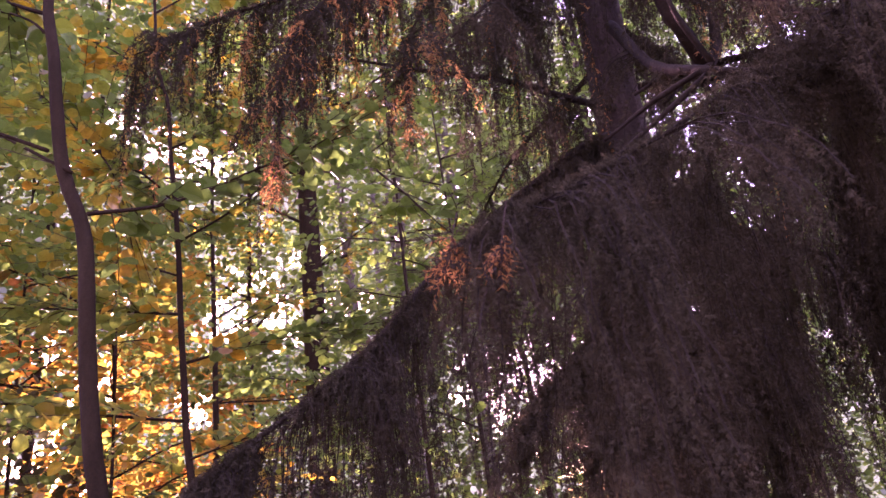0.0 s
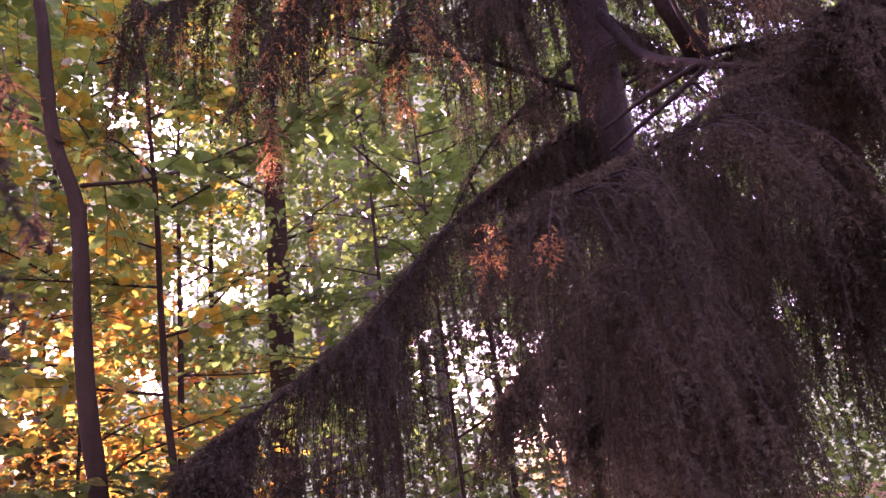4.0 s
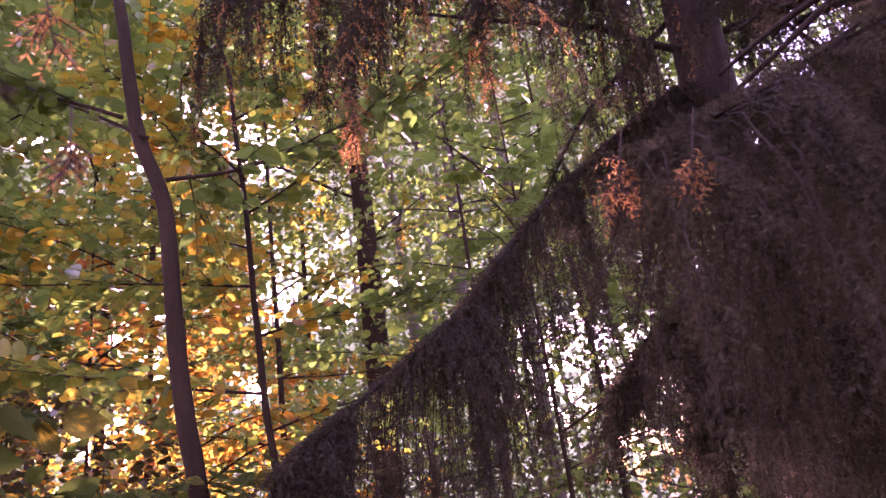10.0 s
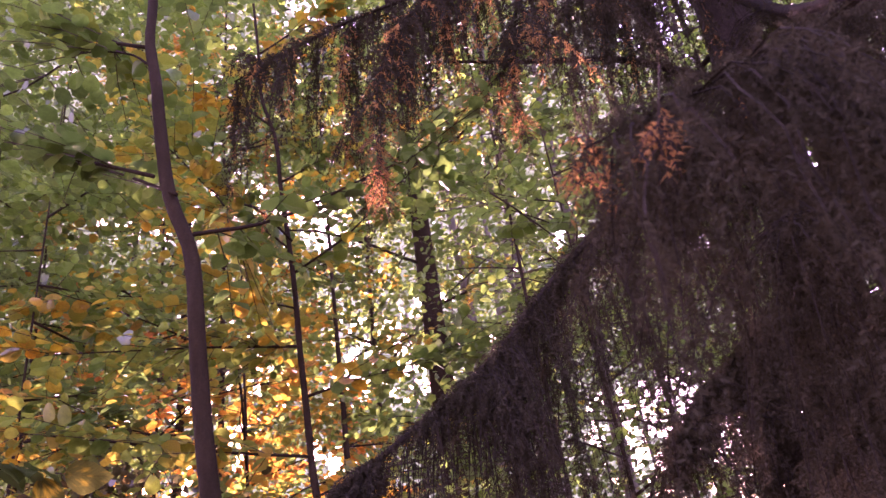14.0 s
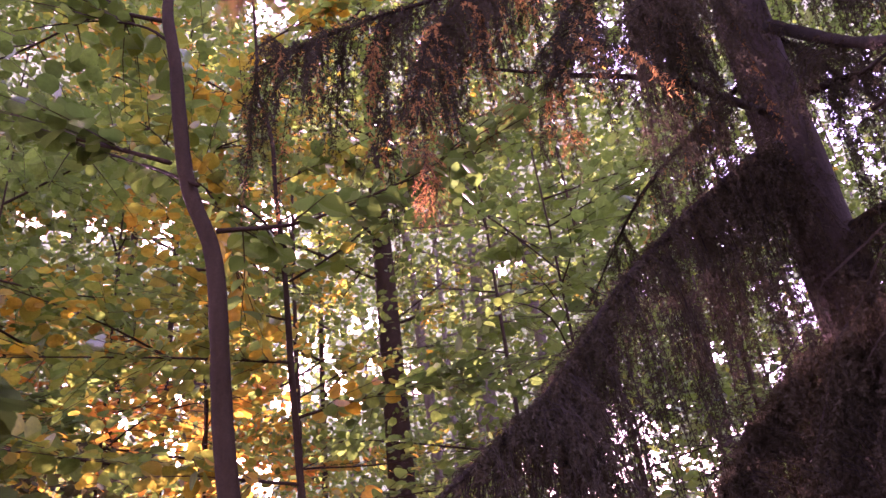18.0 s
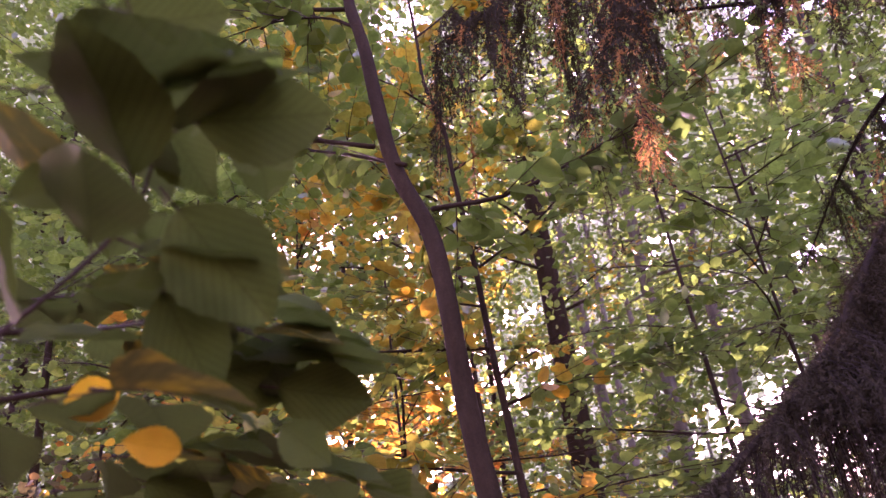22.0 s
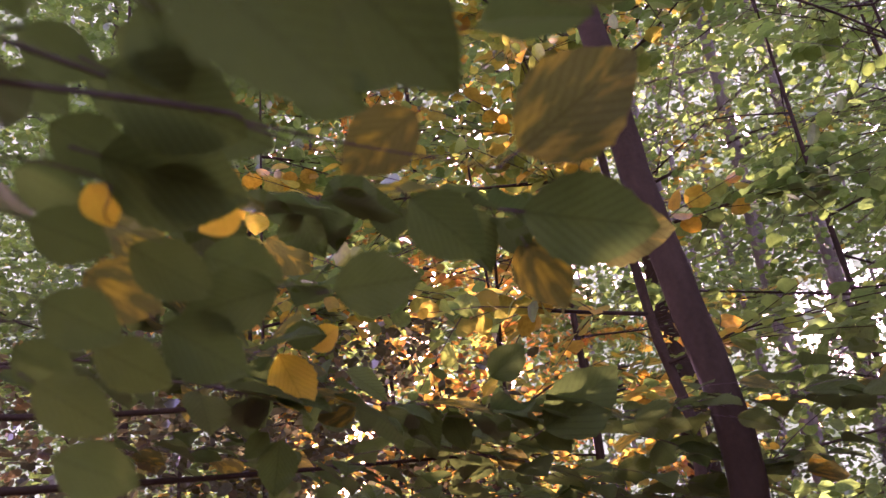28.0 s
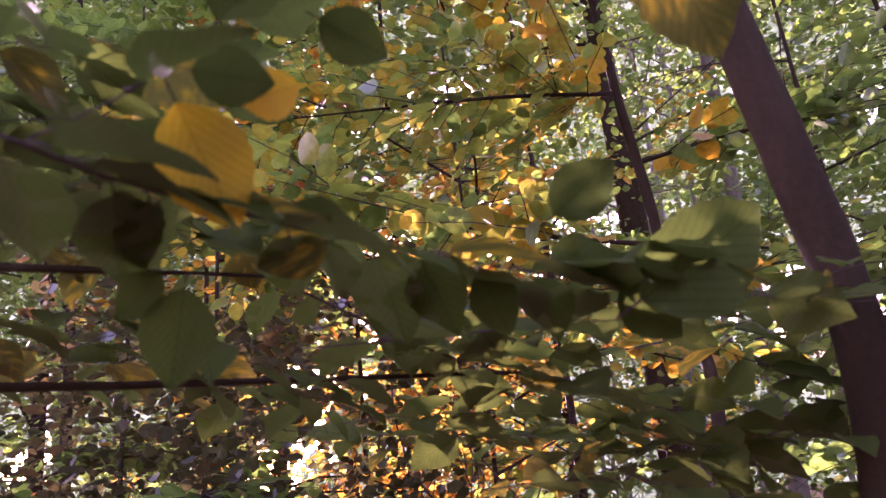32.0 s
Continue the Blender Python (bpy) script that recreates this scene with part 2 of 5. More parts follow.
def tube(line, radii, sides=10, knobs=0.0, seed=0):
    """Verts and faces of a tapered, slightly knobbly round tube with closed ends."""
    line = np.asarray(line, float)
    n = len(line)
    radii = np.broadcast_to(np.asarray(radii, float), (n,))
    t = np.gradient(line, axis=0)
    t /= np.linalg.norm(t, axis=1)[:, None] + 1e-12
    ref = np.where(np.abs(t[:, 2:3]) > 0.9, np.array([[1.0, 0, 0]]), np.array([[0, 0, 1.0]]))
    u = np.cross(t, ref)
    for k in range(1, n):
        v = u[k - 1] - t[k] * (u[k - 1] @ t[k])
        u[k] = v
    u /= np.linalg.norm(u, axis=1)[:, None] + 1e-12
    w = np.cross(t, u)
    a = np.arange(sides) * tau / sides
    r = np.repeat(radii[:, None], sides, 1)
    if knobs:
        g = np.random.default_rng(seed)
        wob = g.normal(0, 1, (n, sides))
        wob = (wob + np.roll(wob, 1, 1) + np.roll(wob, -1, 1)) / 1.7
        ring = g.normal(0, 0.6, (n, 1))
        r = r * (1 + knobs * (wob + ring))
    v = line[:, None] + r[..., None] * (np.cos(a)[None, :, None] * u[:, None] + np.sin(a)[None, :, None] * w[:, None])
    k, j = np.meshgrid(np.arange(n - 1), np.arange(sides), indexing="ij")
    j2 = (j + 1) % sides
    f = np.stack([k * sides + j, k * sides + j2, (k + 1) * sides + j2, (k + 1) * sides + j], -1).reshape(-1, 4)
    return v.reshape(-1, 3), f.tolist() + [list(range(sides))[::-1], list(range((n - 1) * sides, n * sides))]


def tubes(lines, r0, r1, sides=3):
    """Many thin tapered twigs in one mesh."""
    V, F, off = [], [], 0
    for k, ln in enumerate(lines):
        v, f = tube(ln, np.linspace(r0, r1, len(ln)), sides)
        V.append(v)
        F += [[i + off for i in q] for q in f]
        off += len(v)
    return np.vstack(V), F


def unit(v):
    return v / (np.linalg.norm(v, axis=-1, keepdims=True) + 1e-9)


# outline of a small leaf: broad egg shape with a fold along the midrib and a drooping tip
FULL_V = np.array([(0, 0, 0), (0, 0.5, 0.02), (0, 1.0, -0.06),
                   (0.31, 0.18, 0.05), (0.41, 0.50, 0.07), (0.30, 0.82, 0.02),
                   (-0.31, 0.18, 0.05), (-0.41, 0.50, 0.07), (-0.30, 0.82, 0.02)])
FULL_F = np.array([(0, 3, 4), (0, 4, 1), (1, 4, 5), (1, 5, 2), (0, 7, 6), (0, 1, 7), (1, 8, 7), (1, 2, 8)])


# the same with fewer corners, for leaves far off
SMALL_V = np.array([(0, 0, 0), (0.30, 0.25, 0.05), (0.28, 0.72, 0.03), (0, 1.0, -0.06), (-0.28, 0.72, 0.03), (-0.30, 0.25, 0.05)])
SMALL_F = np.array([(0, 1, 5), (1, 2, 5), (2, 4, 5), (2, 3, 4)])


def leaves_mesh(name, pos, along, face, size, mat, small=False):
    """Joined leaves at pos, growing along, facing face."""
    LEAF_V, LEAF_F = (SMALL_V, SMALL_F) if small else (FULL_V, FULL_F)
    pos, along, face = np.asarray(pos), unit(np.asarray(along)), np.asarray(face)
    side = unit(np.cross(along, face))
    up = np.cross(side, along)
    n = len(pos)
    s = np.asarray(size)[:, None, None]
    v = pos[:, None] + s * (LEAF_V[None, :, 0:1] * side[:, None] + LEAF_V[None, :, 1:2] * along[:, None] + LEAF_V[None, :, 2:3] * up[:, None])
    f = LEAF_F[None] + (np.arange(n) * len(LEAF_V))[:, None, None]
    me = bpy.data.meshes.new(name)
    vv, ff = v.reshape(-1, 3), f.reshape(-1, 3)
    me.vertices.add(len(vv))
    me.vertices.foreach_set("co", vv.ravel())
    me.loops.add(len(ff) * 3)
    me.loops.foreach_set("vertex_index", ff.ravel().astype(np.int32))
    me.polygons.add(len(ff))
    me.polygons.foreach_set("loop_start", np.arange(0, len(ff) * 3, 3, dtype=np.int32))
    me.polygons.foreach_set("loop_total", np.full(len(ff), 3, dtype=np.int32))
    me.materials.append(mat)
    me.update(calc_edges=True)
    return me


def sprays(g, starts, ways, lengths, step, flat=0.35, droop=0.12, leaf=0.065):
    """Flat beech sprays: a twig with leaves left and right of it. Returns leaf arrays and twig lines."""
    P, D, N, S, lines = [], [], [], [], []
    for p, d, ln in zip(starts, ways, lengths):
        d = d / np.linalg.norm(d)
        n = max(3, int(ln / step))
        up = unit(np.array([0, 0, 1.0]) + g.normal(0, flat, 3))
        side = unit(np.cross(d, up))
        s = (np.arange(n) + 0.6) / n
        bend = g.normal(0, 0.10) * ln
        pts = p + np.outer(s * ln, d) + np.outer(s ** 2 * bend, side) - np.outer(s ** 2 * droop * ln, [0, 0, 1.0])
        lr = np.where(np.arange(n) % 2, 1.0, -1.0)[:, None]
        al = d * 0.75 + side * lr * g.uniform(0.5, 1.1, (n, 1)) + g.normal(0, 0.18, (n, 3))
        al[-1] = d
        al[:, 2] -= 0.15
        P.append(pts)
        D.append(unit(al))
        N.append(unit(up + g.normal(0, 0.42, (n, 3))))
        S.append(leaf * g.uniform(0.6, 1.2, n) * (0.65 + 0.5 * np.sin(pi * np.clip(s + 0.15, 0, 1))))
        lines.append(np.vstack([p, pts[::3], pts[-1]]))
    return np.vstack(P), np.vstack(D), np.vstack(N), np.concatenate(S), lines


def ranks(x, y, z, size, seed):
    """A slow random field, to thin out foliage into clusters and gaps."""
    return np.array([noise.noise(Vector((a / size + seed, b / size, c / size))) for a, b, c in zip(x, y, z)])


# openings in the far canopy where the sky shows: turn, lift, half-width in degrees
GAPS = [(-10.0, 29.9, 2.2), (-7.4, 19.5, 1.8), (-17.5, 13.6, 1.8), (-20.9, 15.9, 1.3), (-10.2, 11.8, 1.3),
        (-21.8, 9.2, 2.7), (31.4, 28.0, 2.7), (25.3, 8.6, 2.0), (19.2, 8.3, 1.6), (19.7, 2.5, 2.7), (-16.5, 18.3, 1.8), 
        (13.6, 11.5, 2.2), (22.9, 8.7, 2.7), (-9.2, 46.4, 2.2), (26.1, 40.1, 2.5), (33.7, 18.7, 2.7), (42.4, 30.9, 1.8), (36.5, 28.0, 2.6), (39.2, 29.1, 2.2), (18.5, 9.7, 2.6), (18.4, 3.2, 2.0), (34.0, 26.0, 1.2), (40.5, 25.5, 1.2), (15.7, 12.0, 2.4),
        (-8.6, 17.5, 1.6), (13.6, 8.7, 2.7), (16.6, 11.3, 1.6), (-25.4, 2.2, 2.7), (-41.4, 4.6, 1.8),
        (-17.7, 32.0, 1.5), (-27.5, 29.8, 1.4), (-19.5, 29.8, 1.6), (-23.5, 29.6, 1.1), (-4.3, 18.3, 1.8), (-5.3, 21.0, 1.1), (10.6, 26.0, 0.9), (-13.5, 31.0, 1.2),
        (29.6, 24.7, 1.2), (35.7, 22.7, 1.5), (27.7, 25.5, 1.0), (23.3, 1.7, 1.5), (-1.8, 22.8, 1.1), (-1.5, 19.2, 1.1), (1.6, 18.4, 1.3)]
spots = np.random.default_rng(15)
GAPS += [(a, b, r) for a, b, r in zip(spots.uniform(20, 46, 24), spots.uniform(1, 38, 24), spots.uniform(0.5, 1.1, 24))]


def open_sky(p):
    """True for places in the openings; their rims are ragged."""
    d = unit(np.asarray(p) - np.array([-0.25, 0.25, 1.63]))
    turn, lift = np.degrees(np.arctan2(d[:, 0], d[:, 1])), np.degrees(np.arcsin(d[:, 2]))
    rag = np.array([noise.noise(Vector((a * 0.8, b * 0.8, 5.0))) + 0.7 * noise.noise(Vector((a * 2.6, b * 2.6, 1.0))) + 0.7 * noise.noise(Vector((a * 6.1, b * 6.1, 2.0))) for a, b in zip(turn, lift)])
    free = np.zeros(len(d), bool)
    for a, b, r in GAPS:
        free |= np.hypot((turn - a) * np.cos(np.radians(lift)), lift - b) < r * (1.0 + 1.3 * rag)
    # the glade towards the sun
    q = np.asarray(p) - np.array([-1.9, 5.5, 2.0])
    far = q @ np.array(sd)
    off = np.linalg.norm(q - far[:, None] * np.array(sd), axis=1)
    free |= (far > 2.5) & (off < 1.35 * (1.0 + 0.5 * rag))
    # a ride through the wood behind the spruce's lowest boughs
    q = (np.asarray(p) - np.array([0.62, 4.0, 2.42])) * np.array([0.6, 1.0, 1.0])
    ride = np.array([0.157, 0.966, 0.204])
    far = q @ ride
    off = np.linalg.norm(q - far[:, None] * ride, axis=1)
    free |= (far > -0.5) & (off < (0.36 + 0.05 * far) * (1.0 + 0.7 * rag))
    return free & (np.random.default_rng(len(d)).uniform(0, 1, len(d)) > 0.25)


# ---- ground: one sheet to the horizon, uneven near the trees ----
g = np.random.default_rng(3)
ring = np.concatenate([np.linspace(0.0, 14, 22), [20, 30, 50, 90, 180, 400, 900, 2500]])
gv, gf = [], []
for k, r in enumerate(ring):
    for j in range(48):
        a = j * tau / 48
        x, y = r * cos(a), r * sin(a)
        h = 0.14 * noise.noise(Vector((x * 0.35, y * 0.35, 3.0))) + 0.05 * noise.noise(Vector((x * 1.3, y * 1.3, 9.0)))
        gv.append((x, y, h - 0.02))
for k in range(len(ring) - 1):
    for j in range(48):
        j2 = (j + 1) % 48
        gf.append([k * 48 + j, (k + 1) * 48 + j, (k + 1) * 48 + j2, k * 48 + j2])
tagged(part("ground", mesh_of("ground", gv, gf, soil, True)), "brown forest floor of soil and leaf litter", "ground", kind="structure")


# ---- trees ----
def grow_limbs(g, line, count, lo, hi, length, way=None, lift=0.25):
    """Limbs that leave the trunk line between the fractions lo and hi; their lines."""
    out = []
    n = len(line)
    for k in range(count):
        s = lo + (hi - lo) * (k + g.uniform(0.1, 0.9)) / count
        p = line[min(n - 1, int(s * (n - 1)))]
        a = g.uniform(0, tau) if way is None else way + g.normal(0, 0.7)
        ln = length * g.uniform(0.6, 1.2) * (1.15 - 0.6 * s)
        d = np.array([cos(a), sin(a), lift + g.normal(0, 0.15)])
        m = p + d * ln * 0.5 + g.normal(0, 0.05, 3) * ln
        e = p + d * ln + np.array([0, 0, -0.10 * ln]) + g.normal(0, 0.08, 3) * ln
        out.append(smooth_line([p, m, e], 9))
    return out


def leaf_sprays_on(g, limbs, per_metre, ln, step, leaf, lo=0.15):
    starts, ways, lens = [], [], []
    for lb in limbs:
        total = np.linalg.norm(np.diff(lb, axis=0), axis=1).sum()
        for k in range(max(2, int(total * per_metre))):
            s = lo + (1 - lo) * g.uniform(0, 1)
            i = min(len(lb) - 2, int(s * (len(lb) - 1)))
            t = unit(lb[i + 1] - lb[i])
            side = unit(np.cross(t, [0, 0, 1.0])) * (1 if k % 2 else -1)
            starts.append(lb[i])
            ways.append(t * g.uniform(0.2, 1.0) + side * g.uniform(0.4, 1.0) + np.array([0, 0, g.normal(0.02, 0.18)]))
            lens.append(ln * g.uniform(0.5, 1.3))
    return sprays(g, starts, ways, lens, step, leaf=leaf)


def broadleaf(name, label, line, r0, r1, limbs, mat, bark, seed, per_metre=9, ln=0.4, step=0.04, leaf=0.065,
              sides=14, knobs=0.03, limb_r=0.012, group="trees of the wood", knock=None, singles=0, split=None, small=False, green_from=99.0, bald=None):
    """A tree: trunk, each limb, fine twigs and a crown of single leaves."""
    g = np.random.default_rng(seed)
    base = Vector(line[0])
    root = thing(name, base, label, "tree", group)
    loc = np.array(base)
    v, f = tube(line - loc, np.linspace(r0, r1, len(line)), sides, knobs, seed)
    part("trunk", mesh_of("trunk", v, f, bark, True), root)
    for lb in limbs:
        total = np.linalg.norm(np.diff(lb, axis=0), axis=1).sum()
        r = limb_r * (0.5 + 0.5 * min(1.5, total))
        v, f = tube(lb - loc, np.linspace(r, 0.25 * r, len(lb)), 6, 0.05, seed + 1)
        part("branch", mesh_of("branch", v, f, bark, True), root)
    P, D, N, S, lines = leaf_sprays_on(g, limbs, per_metre, ln, step, leaf)
    if bald is not None:  # a fork that has shed its leaves
        keep = np.linalg.norm(P - np.array(bald), axis=1) > 0.11
        P, D, N, S = P[keep], D[keep], N[keep], S[keep]
    if knock is not None:
        keep = (ranks(P[:, 0], P[:, 1], P[:, 2], *knock[:2]) > knock[2]) & ~open_sky(P)
        P, D, N, S = P[keep], D[keep], N[keep], S[keep]
    if singles:
        pick = np.zeros(len(P), bool)
        pick[g.permutation(np.flatnonzero((P[:, 2] < 3.6) & (P[:, 2] > 1.8) & (P[:, 0] > (-9 if split is None else split)) & (P[:, 0] < green_from)))[:singles]] = True
        al = unit(D)
        sd_ = unit(np.cross(al, N))
        up = np.cross(sd_, al)
        one = SINGLE[mat.name]
        for i in np.flatnonzero(pick):
            m = Matrix((sd_[i], al[i], up[i])).transposed().to_4x4()
            m.translation = Vector(P[i] - loc)
            ob = part("leaf", one[i % len(one)], root)
            ob.matrix_basis = m @ Matrix.Scale(S[i] * 1.05, 4)
        P, D, N, S = P[~pick], D[~pick], N[~pick], S[~pick]
    v, f = tubes([q[::2] - loc for q in lines if len(q) > 2], 0.0022, 0.001)
    tagged(part("twig_growth", mesh_of("twig_growth", v, f, twig_wood), root), kind="stuff")
    if split is not None:
        x = P[:, 0] + g.normal(0, 0.15, len(P))
        far = (x < split) | (x > green_from)
        tagged(part("crown", leaves_mesh("crown", P[far] - loc, D[far], N[far], S[far], leaf_green), root, "still green leaves"), kind="stuff")
        P, D, N, S = P[~far], D[~far], N[~far], S[~far]
    tagged(part("crown", leaves_mesh("crown", P - loc, D, N, S, mat, small), root), kind="stuff")
    return root


def blade(seed, mat):
    """One leaf blade of a near tree: egg-shaped, folded along the midrib, wavy at the edge."""
    g = np.random.default_rng(seed)
    s = np.linspace(0, 1, 6)
    half = 0.41 * np.sin(pi * s ** 0.92) ** 0.66 * g.uniform(0.9, 1.1)
    half[0], half[-1] = 0.02, 0.01
    c = np.array([-1, -0.5, 0, 0.5, 1])
    z = 0.12 * np.abs(c)[None] * (half / 0.38)[:, None] - g.uniform(0.0, 0.22) * s[:, None] ** 2 + 0.02 * np.sin(9 * s[:, None] + 3 * c[None] + seed)
    v = np.stack([half[:, None] * c[None], np.repeat(s[:, None], 5, 1), z], -1).reshape(-1, 3)
    f = [[i * 5 + j, i * 5 + j + 1, i * 5 + j + 6, i * 5 + j + 5] for i in range(5) for j in range(4)]
    return mesh_of("leaf", v, f, mat, True)


SINGLE = {m.name: [blade(40 + k, m) for k in range(4)] for m in (leaf_green, leaf_turning, leaf_amber, leaf_gold)}

# the young beech that leans across the way
A_LINE = np.array([(-0.50, 1.66, 0.0), (-0.52, 1.65, 0.7), (-0.535, 1.612, 1.36), (-0.525, 1.573, 1.54), (-0.513, 1.54, 1.72), (-0.536, 1.52, 1.90), (-0.558, 1.525, 2.08),
                   (-0.567, 1.512, 2.26), (-0.588, 1.522, 2.44), (-0.650, 1.528, 2.62), (-0.675, 1.518, 2.80), (-0.697, 1.517, 2.98),
                   (-0.731, 1.535, 3.16), (-0.740, 1.555, 3.34), (-0.78, 1.60, 3.8), (-0.80, 1.65, 4.4), (-0.86, 1.7, 5.2)])
a_line = smooth_line(A_LINE, 60)
a_limbs = [smooth_line(q, 12) for q in (
    [(-0.575, 1.50, 2.48), (-0.40, 1.62, 2.56), (-0.15, 1.72, 2.72), (0.12, 1.85, 2.90)],
    [(-0.69, 1.52, 2.68), (-0.92, 1.60, 2.82), (-1.2, 1.7, 2.98), (-1.5, 1.75, 3.1)],
    [(-0.73, 1.54, 3.14), (-0.95, 1.62, 3.26), (-1.3, 1.8, 3.30), (-1.7, 1.9, 3.35)],
    [(-0.62, 1.50, 2.60), (-0.80, 1.62, 2.76), (-1.0, 1.8, 2.95), (-1.15, 1.95, 3.1)],
    [(-0.75, 1.57, 3.45), (-0.6, 1.8, 3.65), (-0.35, 2.0, 3.85)],
    [(-0.78, 1.6, 3.8), (-1.1, 1.8, 4.0), (-1.5, 2.0, 4.1)],
    [(-0.80, 1.65, 4.3), (-0.5, 1.9, 4.6), (-0.2, 2.2, 4.7)],
    [(-0.82, 1.67, 4.7), (-1.2, 1.7, 5.0), (-1.6, 1.6, 5.2)],
    [(-0.715, 1.52, 3.05), (-0.80, 1.55, 3.14), (-0.95, 1.58, 3.2), (-1.15, 1.6, 3.2)])]
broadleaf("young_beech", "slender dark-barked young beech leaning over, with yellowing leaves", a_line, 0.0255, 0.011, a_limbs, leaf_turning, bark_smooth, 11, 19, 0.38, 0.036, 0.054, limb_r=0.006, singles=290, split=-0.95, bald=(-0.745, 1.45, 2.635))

# the thin sapling beside it
B_LINE = np.array([(-0.45, 2.40, 0.0), (-0.50, 2.40, 0.9), (-0.523, 2.42, 1.6), (-0.508, 2.473, 1.84), (-0.542, 2.527, 2.08), (-0.559, 2.541, 2.32), (-0.578, 2.563, 2.56), (-0.59, 2.575, 2.80),
                   (-0.606, 2.568, 3.04), (-0.627, 2.56, 3.28), (-0.64, 2.551, 3.52), (-0.695, 2.542, 3.76), (-0.702, 2.535, 4.0), (-0.74, 2.54, 4.6)])
b_line = smooth_line(B_LINE, 60)
b_limbs = [smooth_line(q, 12) for q in (
    [(-0.578, 2.54, 2.86), (-0.36, 2.55, 3.0), (-0.12, 2.5, 3.18), (0.02, 2.5, 3.25)],
    [(-0.575, 2.56, 2.56), (-0.85, 2.5, 2.58), (-1.2, 2.5, 2.62), (-1.6, 2.5, 2.66)],
    [(-0.545, 2.53, 2.14), (-0.80, 2.42, 2.17), (-1.1, 2.3, 2.22), (-1.5, 2.2, 2.3)],
    [(-0.60, 2.57, 2.98), (-0.72, 2.6, 3.12), (-0.9, 2.7, 3.3), (-1.2, 2.8, 3.5)],
    [(-0.56, 2.55, 2.36), (-0.3, 2.7, 2.46), (0.0, 2.9, 2.55), (0.3, 3.0, 2.6)],
    [(-0.58, 2.57, 2.72), (-0.8, 2.75, 2.86), (-1.1, 3.0, 3.0)],
    [(-0.63, 2.56, 3.3), (-0.4, 2.7, 3.5), (-0.05, 2.9, 3.65)],
    [(-0.66, 2.55, 3.6), (-0.9, 2.5, 3.8), (-1.3, 2.5, 3.95)],
    [(-0.53, 2.50, 2.0), (-0.28, 2.6, 2.08), (0.1, 2.75, 2.12)],
    [(-0.70, 2.53, 4.0), (-0.5, 2.7, 4.3), (-0.2, 2.8, 4.4)],
    [(-0.59, 2.57, 3.02), (-0.69, 2.44, 3.11), (-0.84, 2.37, 3.17), (-0.96, 2.23, 3.3), (-1.09, 2.11, 3.37)],
    [(-0.84, 2.37, 3.17), (-0.79, 2.36, 3.08), (-0.74, 2.36, 2.92), (-0.71, 2.38, 2.74)])]
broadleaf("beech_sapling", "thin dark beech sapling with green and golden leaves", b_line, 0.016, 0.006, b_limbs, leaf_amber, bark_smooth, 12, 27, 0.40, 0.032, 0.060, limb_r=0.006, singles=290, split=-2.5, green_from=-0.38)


def straight(x, y, height, lean, seed, n=24):
    g = np.random.default_rng(seed)
    z = np.linspace(-0.05, height, 7)
    w = np.cumsum(g.normal(0, 0.012, (7, 2)), axis=0) * height / 10
    return smooth_line(np.stack([x + lean[0] * z + w[:, 0], y + lean[1] * z + w[:, 1], z], -1), n)


# taller trees of the wood: x, y, height, radius, leaf mix, bark, limb band
WOOD = [(-0.23, 7.5, 12, 0.165, "t", "s", 0.42), (0.50, 11.5, 15, 0.115, "g", "y", 0.36), (0.95, 15.8, 15, 0.10, "g", "y", 0.3), (0.76, 8.2, 12, 0.10, "g", "y", 0.45),
        (-2.3, 6.4, 9, 0.04, "o", "s", 0.12), (-3.4, 8.2, 11, 0.07, "o", "s", 0.10), (-1.3, 9.8, 12, 0.05, "t", "s", 0.22), (2.0, 10.5, 13, 0.12, "g", "y", 0.2),
        (3.4, 8.5, 12, 0.10, "g", "r", 0.15), (5.2, 11, 14, 0.14, "g", "r", 0.15), (-5.2, 10.5, 13, 0.08, "g", "r", 0.12), (-6.2, 7.2, 10, 0.09, "g", "s", 0.1),
        (1.6, 5.6, 6, 0.035, "g", "s", 0.2), (2.8, 6.2, 7, 0.05, "g", "s", 0.15), (-1.9, 4.4, 5, 0.017, "o", "s", 0.15), (-2.9, 4.6, 6, 0.02, "g", "s", 0.15),
        (0.55, 4.6, 5, 0.025, "g", "s", 0.25), (-2.0, 3.1, 4.5, 0.012, "g", "s", 0.2), (0.75, 3.7, 4.2, 0.018, "g", "s", 0.35), (-2.7, 3.6, 5, 0.014, "g", "s", 0.2), (-1.2, 3.9, 5, 0.013, "t", "s", 0.3), (-0.95, 5.6, 6, 0.035, "t", "s", 0.3), (-4.2, 5.2, 7, 0.05, "g", "s", 0.15), (1.3, 12.5, 14, 0.07, "g", "y", 0.3)]
LEANS = {0: (-0.001, 0.0), 1: (-0.04, 0.0)}
MIX = {"g": leaf_green, "t": leaf_amber, "o": leaf_gold}
BARK = {"r": bark_rough, "y": bark_grey, "s": bark_smooth}
WORD = {"g": "green", "t": "yellow-green", "o": "golden orange"}
